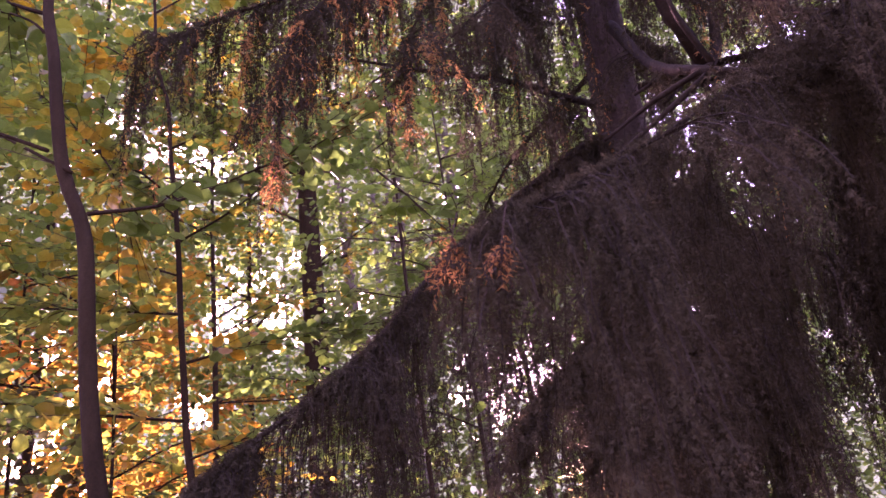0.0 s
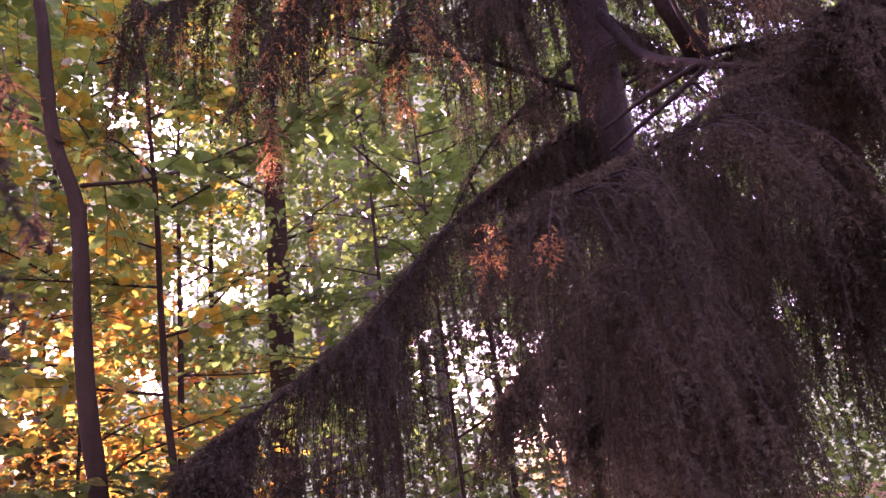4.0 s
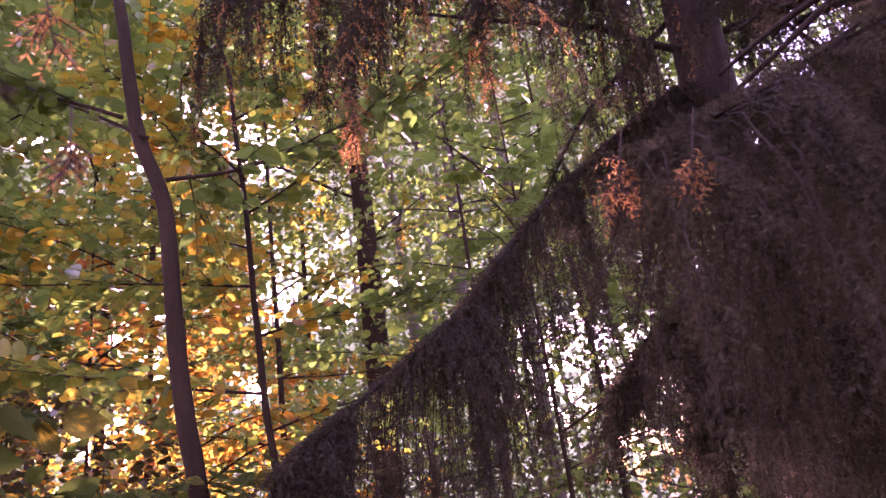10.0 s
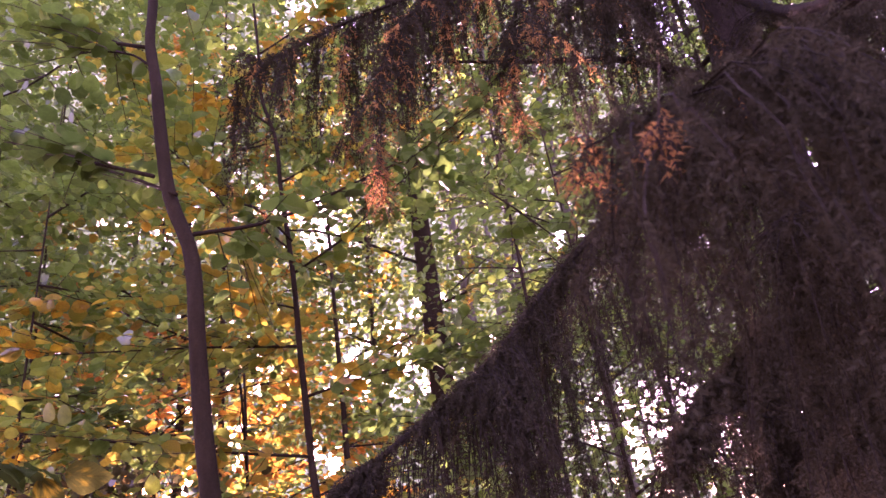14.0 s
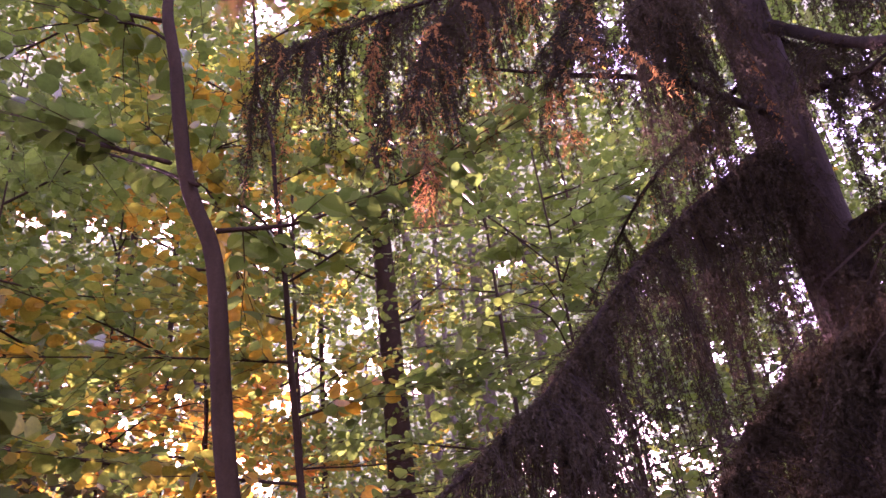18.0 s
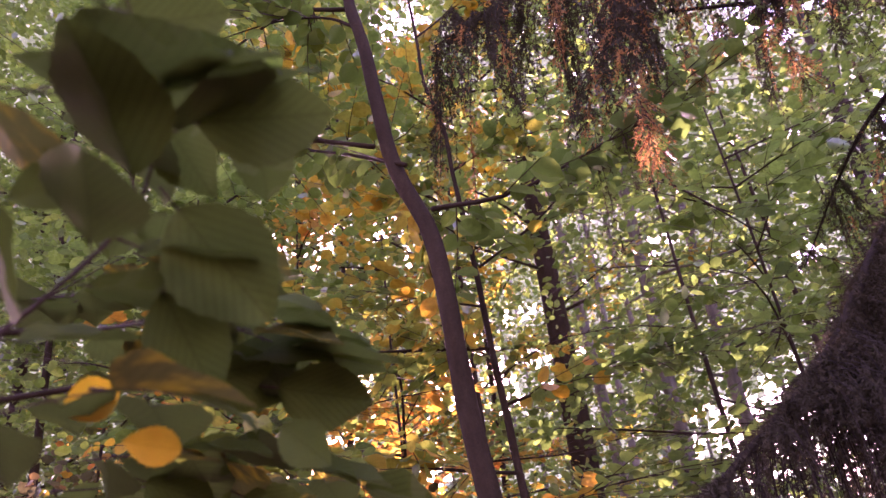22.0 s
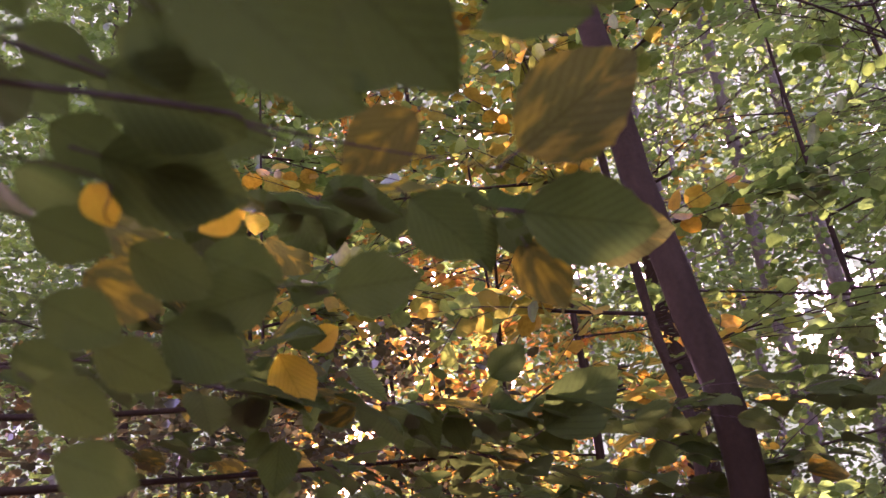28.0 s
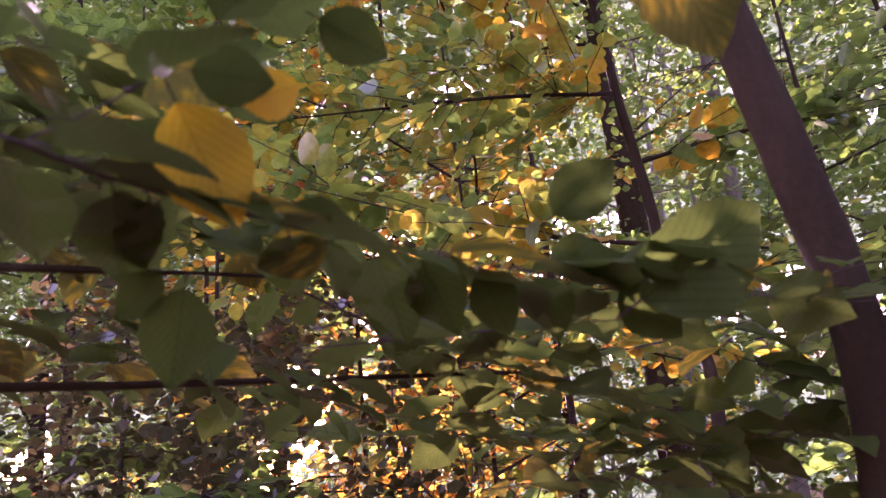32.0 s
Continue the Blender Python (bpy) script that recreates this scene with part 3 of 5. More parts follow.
for k, (x, y, h, r, mix, bark, lo) in enumerate(WOOD):
    g = np.random.default_rng(100 + k)
    line = straight(x, y, h, LEANS.get(k, (g.normal(0, 0.02), g.normal(0, 0.015))), 200 + k)
    far = y > 7
    extra = [smooth_line([(0.30, 3.42, 3.62), (0.45, 3.36, 3.42), (0.68, 3.30, 3.12), (0.95, 3.25, 2.9)], 10)] if x == 0.75 else []
    limbs = grow_limbs(g, line, 16 if h < 8 else 22, lo, 0.97, 0.26 * h if h < 8 else 0.24 * h, lift=0.18)
    if far:
        broadleaf("beech_tree", f"upright woodland beech with a {WORD[mix]} crown", line, r, 0.3 * r, limbs, MIX[mix], BARK[bark], 300 + k, 11, 0.6, 0.045, 0.082, limb_r=0.016, knock=(1.3, k, -0.12), small=True, knobs=0.012)
    else:
        broadleaf("beech_sapling", f"slim woodland beech sapling with {WORD[mix]} leaves", line, r, 0.25 * r, limbs + extra, MIX[mix], BARK[bark], 300 + k, 15, 0.42, 0.042, 0.080 if y < 5 else 0.072, limb_r=0.007, knock=(0.7, k, -0.12), singles=150 if y < 4 else 0)

# the wood beyond: far trees, each a trunk and a crown
g = np.random.default_rng(7)
for k in range(36):
    y = 16.5 + 24 * ((k * 0.618) % 1.0) + g.uniform(-1, 1)
    x = (-0.75 + 1.5 * ((k * 0.3819 + 0.11) % 1.0)) * (y + 4)
    h = g.uniform(13, 20)
    line = straight(x, y, h, (g.normal(0, 0.02), 0), 500 + k, 10)
    tree = thing("far_beech_tree", Vector(line[0]), "tall grey-trunked beech deep in the wood, green-leaved", "tree", "trees of the far wood")
    lo = np.array(line[0])
    part("trunk", mesh_of("trunk", *tube(line - lo, np.linspace(g.uniform(0.06, 0.15), 0.04, 10), 8, 0.04, k), bark_grey, True), tree)
    m = 1300
    q = g.normal(0, 1, (m, 3)) * [1.9, 1.9, 0.26 * h] + [0, 0, 0.55 * h]
    q = q[(q[:, 2] > 0.6) & ~open_sky(q + lo)]
    m = len(q)
    tagged(part("crown", leaves_mesh("crown", q, g.normal(0, 1, (m, 3)) * [1, 1, 0.5], g.normal(0, 0.7, (m, 3)) + [0, 0, 0.7], 0.24 * g.uniform(0.5, 1.3, m),
                                     leaf_turning if k % 3 == 0 else leaf_green, True), tree), kind="stuff")


def far_leaves(name, label, n, xs, ys, zs, size, mat, seed, field, cut):
    g = np.random.default_rng(seed)
    p = np.stack([g.uniform(*xs, n), g.uniform(*ys, n), g.uniform(*zs, n)], -1)
    keep = ranks(p[:, 0], p[:, 1], p[:, 2], field, seed) > cut
    keep &= ~open_sky(p)
    c, h = np.array([sum(xs), sum(ys), sum(zs)]) / 2, np.array([xs[1] - xs[0], ys[1] - ys[0], zs[1] - zs[0]]) / 2
    e = np.abs((p - c) / h)
    keep &= (e[:, 0] ** 4 + e[:, 1] ** 4) ** 0.25 < 1.07 - 0.22 * np.abs(ranks(p[:, 0], p[:, 1], p[:, 2], 0.5 * field, seed + 3)) - 0.12 * g.uniform(0, 1, n)
    p = p[keep]
    m = len(p)
    al = g.normal(0, 1, (m, 3)) * [1, 1, 0.35]
    nr = np.array([0, 0, 0.8]) + g.normal(0, 0.75, (m, 3))
    tagged(part(name, leaves_mesh(name, p, al, nr, size * g.uniform(0.6, 1.3, m), mat, True)), label, "foliage", kind="stuff")


far_leaves("far_foliage", "green foliage of the far beech wood", 62000, (-36, 36), (17, 40), (0.3, 26), 0.32, leaf_green, 21, 2.6, -0.05)
far_leaves("turning_foliage", "yellowing foliage deep in the wood", 34000, (-20, 3), (11, 20), (0.4, 14), 0.15, leaf_turning, 22, 1.5, -0.05)
far_leaves("green_foliage", "green foliage in the middle of the wood", 26000, (0, 20), (11, 20), (0.4, 14), 0.14, leaf_green, 27, 1.5, 0.08)
far_leaves("golden_foliage", "golden orange undergrowth lit from behind", 15000, (-4.2, -1.0), (4.2, 11), (0.5, 4.6), 0.086, leaf_gold, 23, 0.9, 0.0)
far_leaves("undergrowth", "undergrowth below the beeches, its green darkened for shade", 40000, (-7, 9), (4.5, 14), (0.2, 3.4), 0.075, leaf_shaded, 24, 1.0, 0.0)
far_leaves("brushwood_leaves", "small golden and green leaves of low brushwood", 10000, (-3.0, -1.0), (3.6, 6.5), (0.9, 2.9), 0.060, leaf_gold, 28, 0.6, -0.05)
far_leaves("thicket", "thicket of young beeches, its green darkened for shade", 56000, (-15, -4.0), (5, 12), (0.2, 7.5), 0.085, leaf_shaded, 33, 1.0, 0.0)
far_leaves("low_brush", "small leaves of low brush, their brown-green darkened for shade", 26000, (-4.4, -1.0), (2.4, 4.0), (1.1, 2.45), 0.050, leaf_brush_shaded, 34, 0.5, -0.05)
far_leaves("leafy_boughs", "green leaves of overhanging young beeches", 19000, (-6, -0.6), (3.1, 4.5), (3.3, 6.8), 0.072, leaf_green, 35, 0.8, 0.0)
far_leaves("leafy_screen", "green leaves of the young beeches", 80000, (-8, 0.2), (4.4, 9.5), (3.1, 12), 0.082, leaf_green, 29, 0.9, -0.05)
far_leaves("leafy_thicket", "green leaves of young beeches beside the spruce", 52000, (0.1, 7.5), (4.0, 9.5), (1.0, 9.0), 0.088, leaf_green, 36, 0.8, -0.03)
# far behind the trees: a self-lit sheet for the wood's haze, with sky openings
haze_mat, mt, mout, madd = material("haze_glow")
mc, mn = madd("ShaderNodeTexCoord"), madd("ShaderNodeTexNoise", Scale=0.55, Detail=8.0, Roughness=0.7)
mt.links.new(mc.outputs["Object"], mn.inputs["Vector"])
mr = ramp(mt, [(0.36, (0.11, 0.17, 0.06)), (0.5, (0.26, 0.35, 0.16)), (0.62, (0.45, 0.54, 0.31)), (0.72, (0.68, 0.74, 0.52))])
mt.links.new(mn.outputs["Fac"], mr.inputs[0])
# emission gives the haze its brightness and lights the foliage before it
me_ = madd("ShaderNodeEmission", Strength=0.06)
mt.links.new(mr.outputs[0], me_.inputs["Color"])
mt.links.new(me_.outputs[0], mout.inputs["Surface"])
cols, rows = 360, 150
ang = np.radians(np.linspace(-62, 62, cols))
hgt = np.linspace(-1.0, 72.0, rows)
bv = np.stack([np.repeat(62 * np.sin(ang)[None], rows, 0), np.repeat(62 * np.cos(ang)[None], rows, 0), np.repeat(hgt[:, None], cols, 1)], -1).reshape(-1, 3)
bv += np.random.default_rng(6).uniform(-0.17, 0.17, bv.shape)
bf = np.array([[i * cols + j, i * cols + j + 1, (i + 1) * cols + j + 1, (i + 1) * cols + j] for i in range(rows - 1) for j in range(cols - 1)])
bf = bf[~open_sky(bv[bf].mean(1))]
tagged(part("backdrop", mesh_of("backdrop", bv, bf, haze_mat)), "self-lit backdrop imitating pale green haze in the far wood", "backdrop", kind="structure")
# leaf masses added behind and above the way to hold back sky light
far_leaves("wood_behind", "unseen green leaf mass behind the way, added to block sky light", 20000, (-20, 20), (-16, -3), (0.2, 13), 0.52, leaf_green, 25, 3.0, 0.16)
far_leaves("canopy_overhead", "green leaf mass high overhead, added to block sky light", 16000, (-18, 18), (-6, 14), (9, 17), 0.42, leaf_green, 26, 2.2, 0.1)


# ---- the spruce: drooping boughs hung with needle curtains ----
def shoots(g, starts, ways, lengths, droop, needle=0.0125, per_metre=265, brush=0.9, wide=0.0018):
    """Needle-clad shoots: thin triangles set all round each shoot. Returns verts, faces and the shoots' lines."""
    V, lines = [], []
    for p, d, ln in zip(starts, ways, lengths):
        d = unit(np.asarray(d, float))
        s = np.linspace(0, 1, 5)
        line = p + np.outer(s * ln, d) - np.outer(s ** 2 * droop * ln, [0, 0, 1.0])
        lines.append(line)
        n = max(6, int(ln * per_metre))
        u = g.uniform(0, 1, n)
        q = p + np.outer(u * ln, d) - np.outer(u ** 2 * droop * ln, [0, 0, 1.0])
        t = unit(d[None] - np.outer(2 * u * droop, [0, 0, 1.0]))
        out = g.normal(0, 1, (n, 3))
        out = unit(out - t * (out * t).sum(1, keepdims=True))
        w = unit(t * brush + out)
        wd = np.cross(w, g.normal(0, 1, (n, 3)))
        wd = unit(wd) * wide
        tip = q + w * needle * g.uniform(0.7, 1.2, (n, 1))
        V.append(np.stack([q - wd, q + wd, tip], 1).reshape(-1, 3))
    V = np.vstack(V)
    return V, np.arange(len(V)).reshape(-1, 3), lines


# thin places between the boughs: turn, lift, half-width in degrees
THIN = [(36.1, 28.0, 3.0), (39.1, 29.2, 2.6), (31.8, 27.8, 1.6), (33.5, 22.0, 1.4), (31.5, 23.5, 1.6), (29.8, 20.0, 1.2), (24.5, 21.7, 0.9), (18.5, 9.7, 1.3), (18.3, 3.0, 1.4), (14.8, 10.8, 1.5), (16.5, 7.0, 0.9), (19.2, 4.5, 1.4), (22.8, 8.3, 1.0), (25.3, 8.3, 0.9), (27.4, 16.6, 0.6), (23.0, 6.0, 0.9), (27.5, 5.0, 0.8), (30.0, 9.5, 0.6), (34.5, 7.0, 0.6), (25.0, 11.5, 0.5)]


def see_through(p):
    """True for most places in the thin parts of the spruce."""
    d = unit(np.asarray(p) - np.array([-0.12, -0.12, 1.63]))
    turn, lift = np.degrees(np.arctan2(d[:, 0], d[:, 1])), np.degrees(np.arcsin(d[:, 2]))
    free = np.zeros(len(d), bool)
    for k, (a, b, r) in enumerate(THIN):
        rag = np.sin(turn * 2.9 + k) * np.sin(lift * 2.3 + 2 * k) + 0.5 * np.sin(turn * 7.1 + lift * 5.3)
        free |= np.hypot((turn - a) * np.cos(np.radians(lift)), lift - b) < r * (1.0 + 0.5 * rag)
    return free & (np.random.default_rng(len(d)).uniform(0, 1, len(d)) > 0.3)


BARE = [((-0.03, 1.535, 1.87), (0.14, 0.25, 0.09), 0.82)]


def bough(parent, axis, r, count, hang, seed, rust=0.1, loc=(0, 0, 0), spread=0.10, side_shoots=5, tip_rust=0.0, lo=0.05, fine=False, bunch=6, taper=(0.55, 3.0)):
    """One bough: its limb, hanging branchlets with side shoots, green needles, and rusty dead needles at some ends."""
    g = np.random.default_rng(seed)
    loc = np.array(loc)
    axis = smooth_line(axis, 24)
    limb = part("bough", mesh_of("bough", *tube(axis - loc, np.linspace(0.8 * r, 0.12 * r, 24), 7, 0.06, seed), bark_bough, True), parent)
    st, wy, ln, rs = [], [], [], []
    strands = []
    tufts = max(5, count // bunch)
    where = np.sort(g.uniform(0, 1, tufts))
    aside = g.normal(0, spread, tufts)
    deep = g.uniform(0.35, 1.25, tufts)
    for k in range(count):
        c = int(g.integers(tufts))
        s = lo + (1 - lo) * float(np.clip(where[c] + g.normal(0, 0.007), 0, 1))
        i = min(22, int(s * 23))
        t = unit(axis[i + 1] - axis[i])
        side = unit(np.cross(t, [0, 0, 1.0]))
        p = axis[i] + (axis[i + 1] - axis[i]) * g.uniform(0, 1)
        h = hang * deep[c] * g.uniform(0.45, 1.1) * (1.0 - taper[0] * s ** taper[1])
        out = side * (aside[c] + g.normal(0, 0.022)) + t * abs(g.normal(0.0, 0.06))
        ss = np.linspace(0, 1, 7)[:, None]
        line = p + out * np.sqrt(ss) - np.array([0, 0, 1.0]) * h * ss ** 1.3 + g.normal(0, 0.006, (7, 3)) * ss
        strands.append(line)
        dead = g.uniform() < rust
        tip = s > 0.975 and g.uniform() < tip_rust
        for j in range(side_shoots + int(h * 50)):
            v = g.uniform(0, 1)
            m = min(5, int(v * 6))
            q = line[m] + (line[m + 1] - line[m]) * g.uniform()
            a = g.uniform(0, tau)
            st.append(q)
            wy.append(np.array([cos(a) * 0.75, sin(a) * 0.75, -0.8]) + t * 0.25)
            ln.append(g.uniform(0.026, 0.072) * (1.1 - 0.35 * v))
            rs.append(dead and v > 0.25 or tip and v * h < 0.05)
        st.append(line[0])
        wy.append(line[3] - line[0])
        ln.append(np.linalg.norm(line[3] - line[0]) * 1.05)
        rs.append(False)
        st.append(line[3])
        wy.append(line[6] - line[3])
        ln.append(np.linalg.norm(line[6] - line[3]) * 1.05)
        rs.append(dead)
    # short shoots along the top of the limb
    for k in range(4 * count):
        i = int(g.uniform(lo, 1) * 22)
        t = unit(axis[i + 1] - axis[i])
        a = g.uniform(0, tau)
        st.append(axis[i] + (axis[i + 1] - axis[i]) * g.uniform())
        wy.append(t * 0.8 + np.array([cos(a), sin(a), g.uniform(-0.6, 0.5)]) * 0.7)
        ln.append(g.uniform(0.04, 0.11))
        rs.append(g.uniform() < rust * 0.6)
    st, wy, ln, rs = np.array(st), np.array(wy), np.array(ln), np.array(rs)
    clear = ~see_through(st)
    # threadbare spots in the curtains
    for at, size, bare in BARE:
        inside = (((st - np.array(at)) / np.array(size)) ** 2).sum(1) < 1
        clear &= ~(inside & (g.uniform(0, 1, len(st)) < bare))
    st, wy, ln, rs = st[clear], wy[clear], ln[clear], rs[clear]
    shown = [q for q in strands if not see_through(q[3:4])[0]]
    v, f = tubes([q - loc for q in shown], 0.0012, 0.0008)
    tagged(part("branchlet_growth", mesh_of("branchlet_growth", v, f, bark_bough), limb), kind="stuff")
    for mask, mat, nm, lab in ((~rs, needle_dark, "needles", ""), (rs, needle_rust, "dead_needles", "rust-orange dead needles")):
        if mask.sum():
            v, f, _ = shoots(g, st[mask], wy[mask], ln[mask], 0.25, *((0.008, 460, 0.7, 0.0011) if fine else ()))
            tagged(part(nm, mesh_of(nm, v - loc, f, mat), limb, lab), kind="stuff")
    return limb


SPRUCE = Vector((1.10, 2.02, 0.0))
spruce = thing("spruce_tree", SPRUCE, "old spruce with dark drooping boughs and rusty dead needle tips", "tree")
loc = np.array(SPRUCE)
tl = straight(1.06, 2.06, 9.0, (0.040, 0.0), 41, 40)
part("trunk", mesh_of("trunk", *tube(tl - loc, np.linspace(0.115, 0.05, 40), 18, 0.012, 4), bark_rough, True), spruce)
BOUGHS = [  # axis, radius, strands, hang, rust, tip rust
    ([(1.05, 1.98, 2.92), (0.86, 1.90, 2.80), (0.39, 1.75, 2.42), (0.08, 1.58, 2.08), (-0.20, 1.45, 1.86), (-0.31, 1.40, 1.76)], 0.022, 400, 0.60, 0.0, 0.0),
    ([(1.05, 2.0, 3.95), (0.6, 1.9, 3.75), (0.1, 1.82, 3.5), (-0.25, 1.76, 3.32), (-0.55, 1.73, 3.14)], 0.018, 120, 0.74, 0.10, 0.4),
    ([(1.08, 1.95, 3.6), (0.85, 1.75, 3.45), (0.6, 1.55, 3.2), (0.40, 1.45, 2.95)], 0.018, 60, 0.75, 0.02, 0.2),
    ([(1.12, 1.9, 3.35), (0.95, 1.4, 2.80), (0.83, 0.98, 2.47), (0.80, 0.75, 2.30)], 0.028, 34, 0.4, 0.0, 0.3),
    ([(1.15, 1.95, 2.6), (1.0, 1.5, 2.45), (0.75, 1.05, 2.2), (0.45, 0.85, 1.98)], 0.018, 230, 0.60, 0.0, 0.0),
    ([(1.5, 1.1, 2.6), (0.95, 0.80, 2.40), (0.45, 0.60, 2.08), (0.14, 0.49, 1.90)], 0.007, 200, 0.40, 0.0, 0.0),
    ([(1.2, 2.0, 2.2), (1.1, 1.5, 2.05), (0.8, 1.2, 1.9), (0.5, 1.1, 1.7)], 0.016, 190, 0.5, 0.0, 0.1),
    ([(1.2, 1.95, 3.1), (1.35, 1.5, 2.9), (1.4, 1.0, 2.6), (1.35, 0.6, 2.35)], 0.018, 170, 0.9, 0.0, 0.1),
    ([(1.2, 2.1, 3.9), (1.5, 1.8, 3.7), (1.8, 1.4, 3.4), (1.9, 1.0, 3.0)], 0.018, 120, 0.7, 0.03, 0.1),
    ([(1.15, 2.1, 2.7), (1.5, 2.0, 2.5), (1.9, 1.9, 2.25), (2.2, 1.8, 2.0)], 0.018, 140, 0.55, 0.03, 0.1),
    ([(1.1, 2.15, 3.3), (0.8, 2.5, 3.1), (0.6, 2.9, 2.8)], 0.016, 50, 0.5, 0.04, 0.1),
    ([(1.1, 2.0, 4.6), (0.8, 1.6, 4.4), (0.5, 1.2, 4.1), (0.1, 0.7, 3.7), (-0.25, 0.25, 3.1), (-0.36, 0.16, 2.2)], 0.018, 60, 0.4, 0.05, 0.1),
    ([(0.45, 1.88, 3.66), (0.1, 1.78, 3.42), (-0.06, 1.66, 3.12), (-0.12, 1.56, 2.78)], 0.010, 80, 0.40, 0.3, 0.8),
    ([(0.75, 1.92, 3.8), (0.5, 1.78, 3.5), (0.34, 1.68, 3.2), (0.26, 1.63, 2.95)], 0.010, 60, 0.40, 0.2, 0.6),
    ([(1.2, 2.05, 3.5), (1.6, 2.2, 3.3), (2.0, 2.3, 3.0), (2.4, 2.3, 2.7)], 0.018, 120, 0.6, 0.03, 0.1),
    ([(1.35, 2.35, 2.60), (1.1, 2.1, 2.35), (0.85, 1.85, 2.08), (0.7, 1.75, 1.9)], 0.016, 270, 0.75, 0.0, 0.0),
    ([(1.0, 2.1, 2.30), (0.8, 2.0, 2.14), (0.62, 1.9, 2.0), (0.5, 1.85, 1.88)], 0.012, 170, 0.42, 0.0, 0.0),
    ([(1.5, 1.75, 2.5), (1.2, 1.6, 2.25), (0.95, 1.5, 2.05), (0.78, 1.45, 1.9)], 0.016, 230, 0.7, 0.0, 0.0),
    ([(1.9, 1.9, 2.9), (1.65, 1.6, 2.6), (1.4, 1.35, 2.3), (1.2, 1.2, 2.05)], 0.016, 210, 0.8, 0.0, 0.0),
    ([(1.6, 1.4, 3.3), (1.25, 1.1, 3.05), (0.95, 0.85, 2.75), (0.75, 0.7, 2.5)], 0.016, 45, 0.45, 0.02, 0.2),
    ([(1.12, 1.9, 4.1), (1.17, 1.35, 3.6), (1.12, 1.0, 3.2), (1.02, 0.72, 2.85)], 0.016, 130, 0.75, 0.02, 0.1),
    ([(1.18, 1.95, 3.8), (1.5, 1.45, 3.45), (1.62, 1.05, 3.05), (1.55, 0.75, 2.65)], 0.016, 130, 0.75, 0.02, 0.1),
    ([(1.35, 1.8, 3.0), (1.45, 1.4, 2.85), (1.4, 1.05, 2.65), (1.25, 0.75, 2.45)], 0.016, 120, 0.7, 0.02, 0.1),
    ([(1.02, 2.0, 3.75), (0.85, 1.86, 3.62), (0.70, 1.75, 3.42), (0.58, 1.68, 3.2)], 0.014, 60, 0.9, 0.02, 0.1),
    ([(1.15, 2.0, 3.9), (0.97, 0.91, 2.58), (0.98, 0.7, 2.42), (1.01, 0.61, 2.29)], 0.014, 120, 0.5, 0.0, 0.0),
]
for k, (ax, r, n, hang, rust, tip) in enumerate(BOUGHS):
    bough(spruce, ax, r, n, hang, 600 + k, rust, loc, tip_rust=tip, fine=k in (4, 5), side_shoots=9 if k == 5 else 6, bunch={0: 2, 1: 2, 12: 2, 13: 2, 4: 5, 5: 5}.get(k, 4), taper=(0.85, 4.0) if k == 0 else (0.55, 3.0))
# a hanging bough end close to the eye, with comb-like shoots and rusty tips
DANGLE = [[(-0.283, 0.105, 1.913), (-0.269, 0.089, 1.845), (-0.258, 0.085, 1.803), (-0.246, 0.089, 1.785), (-0.235, 0.100, 1.770)],
             [(-0.269, 0.089, 1.845), (-0.281, 0.098, 1.807), (-0.293, 0.114, 1.772)],
             [(-0.225, 0.084, 1.852), (-0.222, 0.099, 1.817), (-0.214, 0.102, 1.795)],
             [(-0.258, 0.085, 1.803), (-0.265, 0.080, 1.788), (-0.270, 0.086, 1.774)],
             [(-0.235, 0.100, 1.770), (-0.224, 0.096, 1.760), (-0.223, 0.102, 1.747)]]
g = np.random.default_rng(77)
st, wy, ln, rs = [], [], [], []
for q in DANGLE:
    line = smooth_line(q, 14)
    twig = part("hanging_twig", mesh_of("hanging_twig", *tube(line - loc, np.linspace(0.0022, 0.0009, 14), 5, 0.08, 5), twig_wood, True), spruce)
    for k in range(15):
        i = int(g.uniform(1, 12.99))
        t = unit(line[i + 1] - line[i])
        side = unit(np.cross(t, [0.2, -0.8, 0.3])) * (1 if k % 2 else -1)
        st.append(line[i] + (line[i + 1] - line[i]) * g.uniform())
        wy.append(t * 0.7 + side * 0.6 + np.array([0, 0, -0.5]))
        ln.append(g.uniform(0.015, 0.045))
        rs.append(i > 10 and g.uniform() < 0.35)
st, wy, ln, rs = np.array(st), np.array(wy), np.array(ln), np.array(rs)
for mask, mat, nm in ((~rs, needle_dark, "needles"), (rs, needle_rust, "dead_needles")):
    v, f, _ = shoots(g, st[mask], wy[mask], ln[mask], 0.3, 0.009, 420)
    tagged(part(nm, mesh_of(nm, v - loc, f, mat), spruce), kind="stuff")
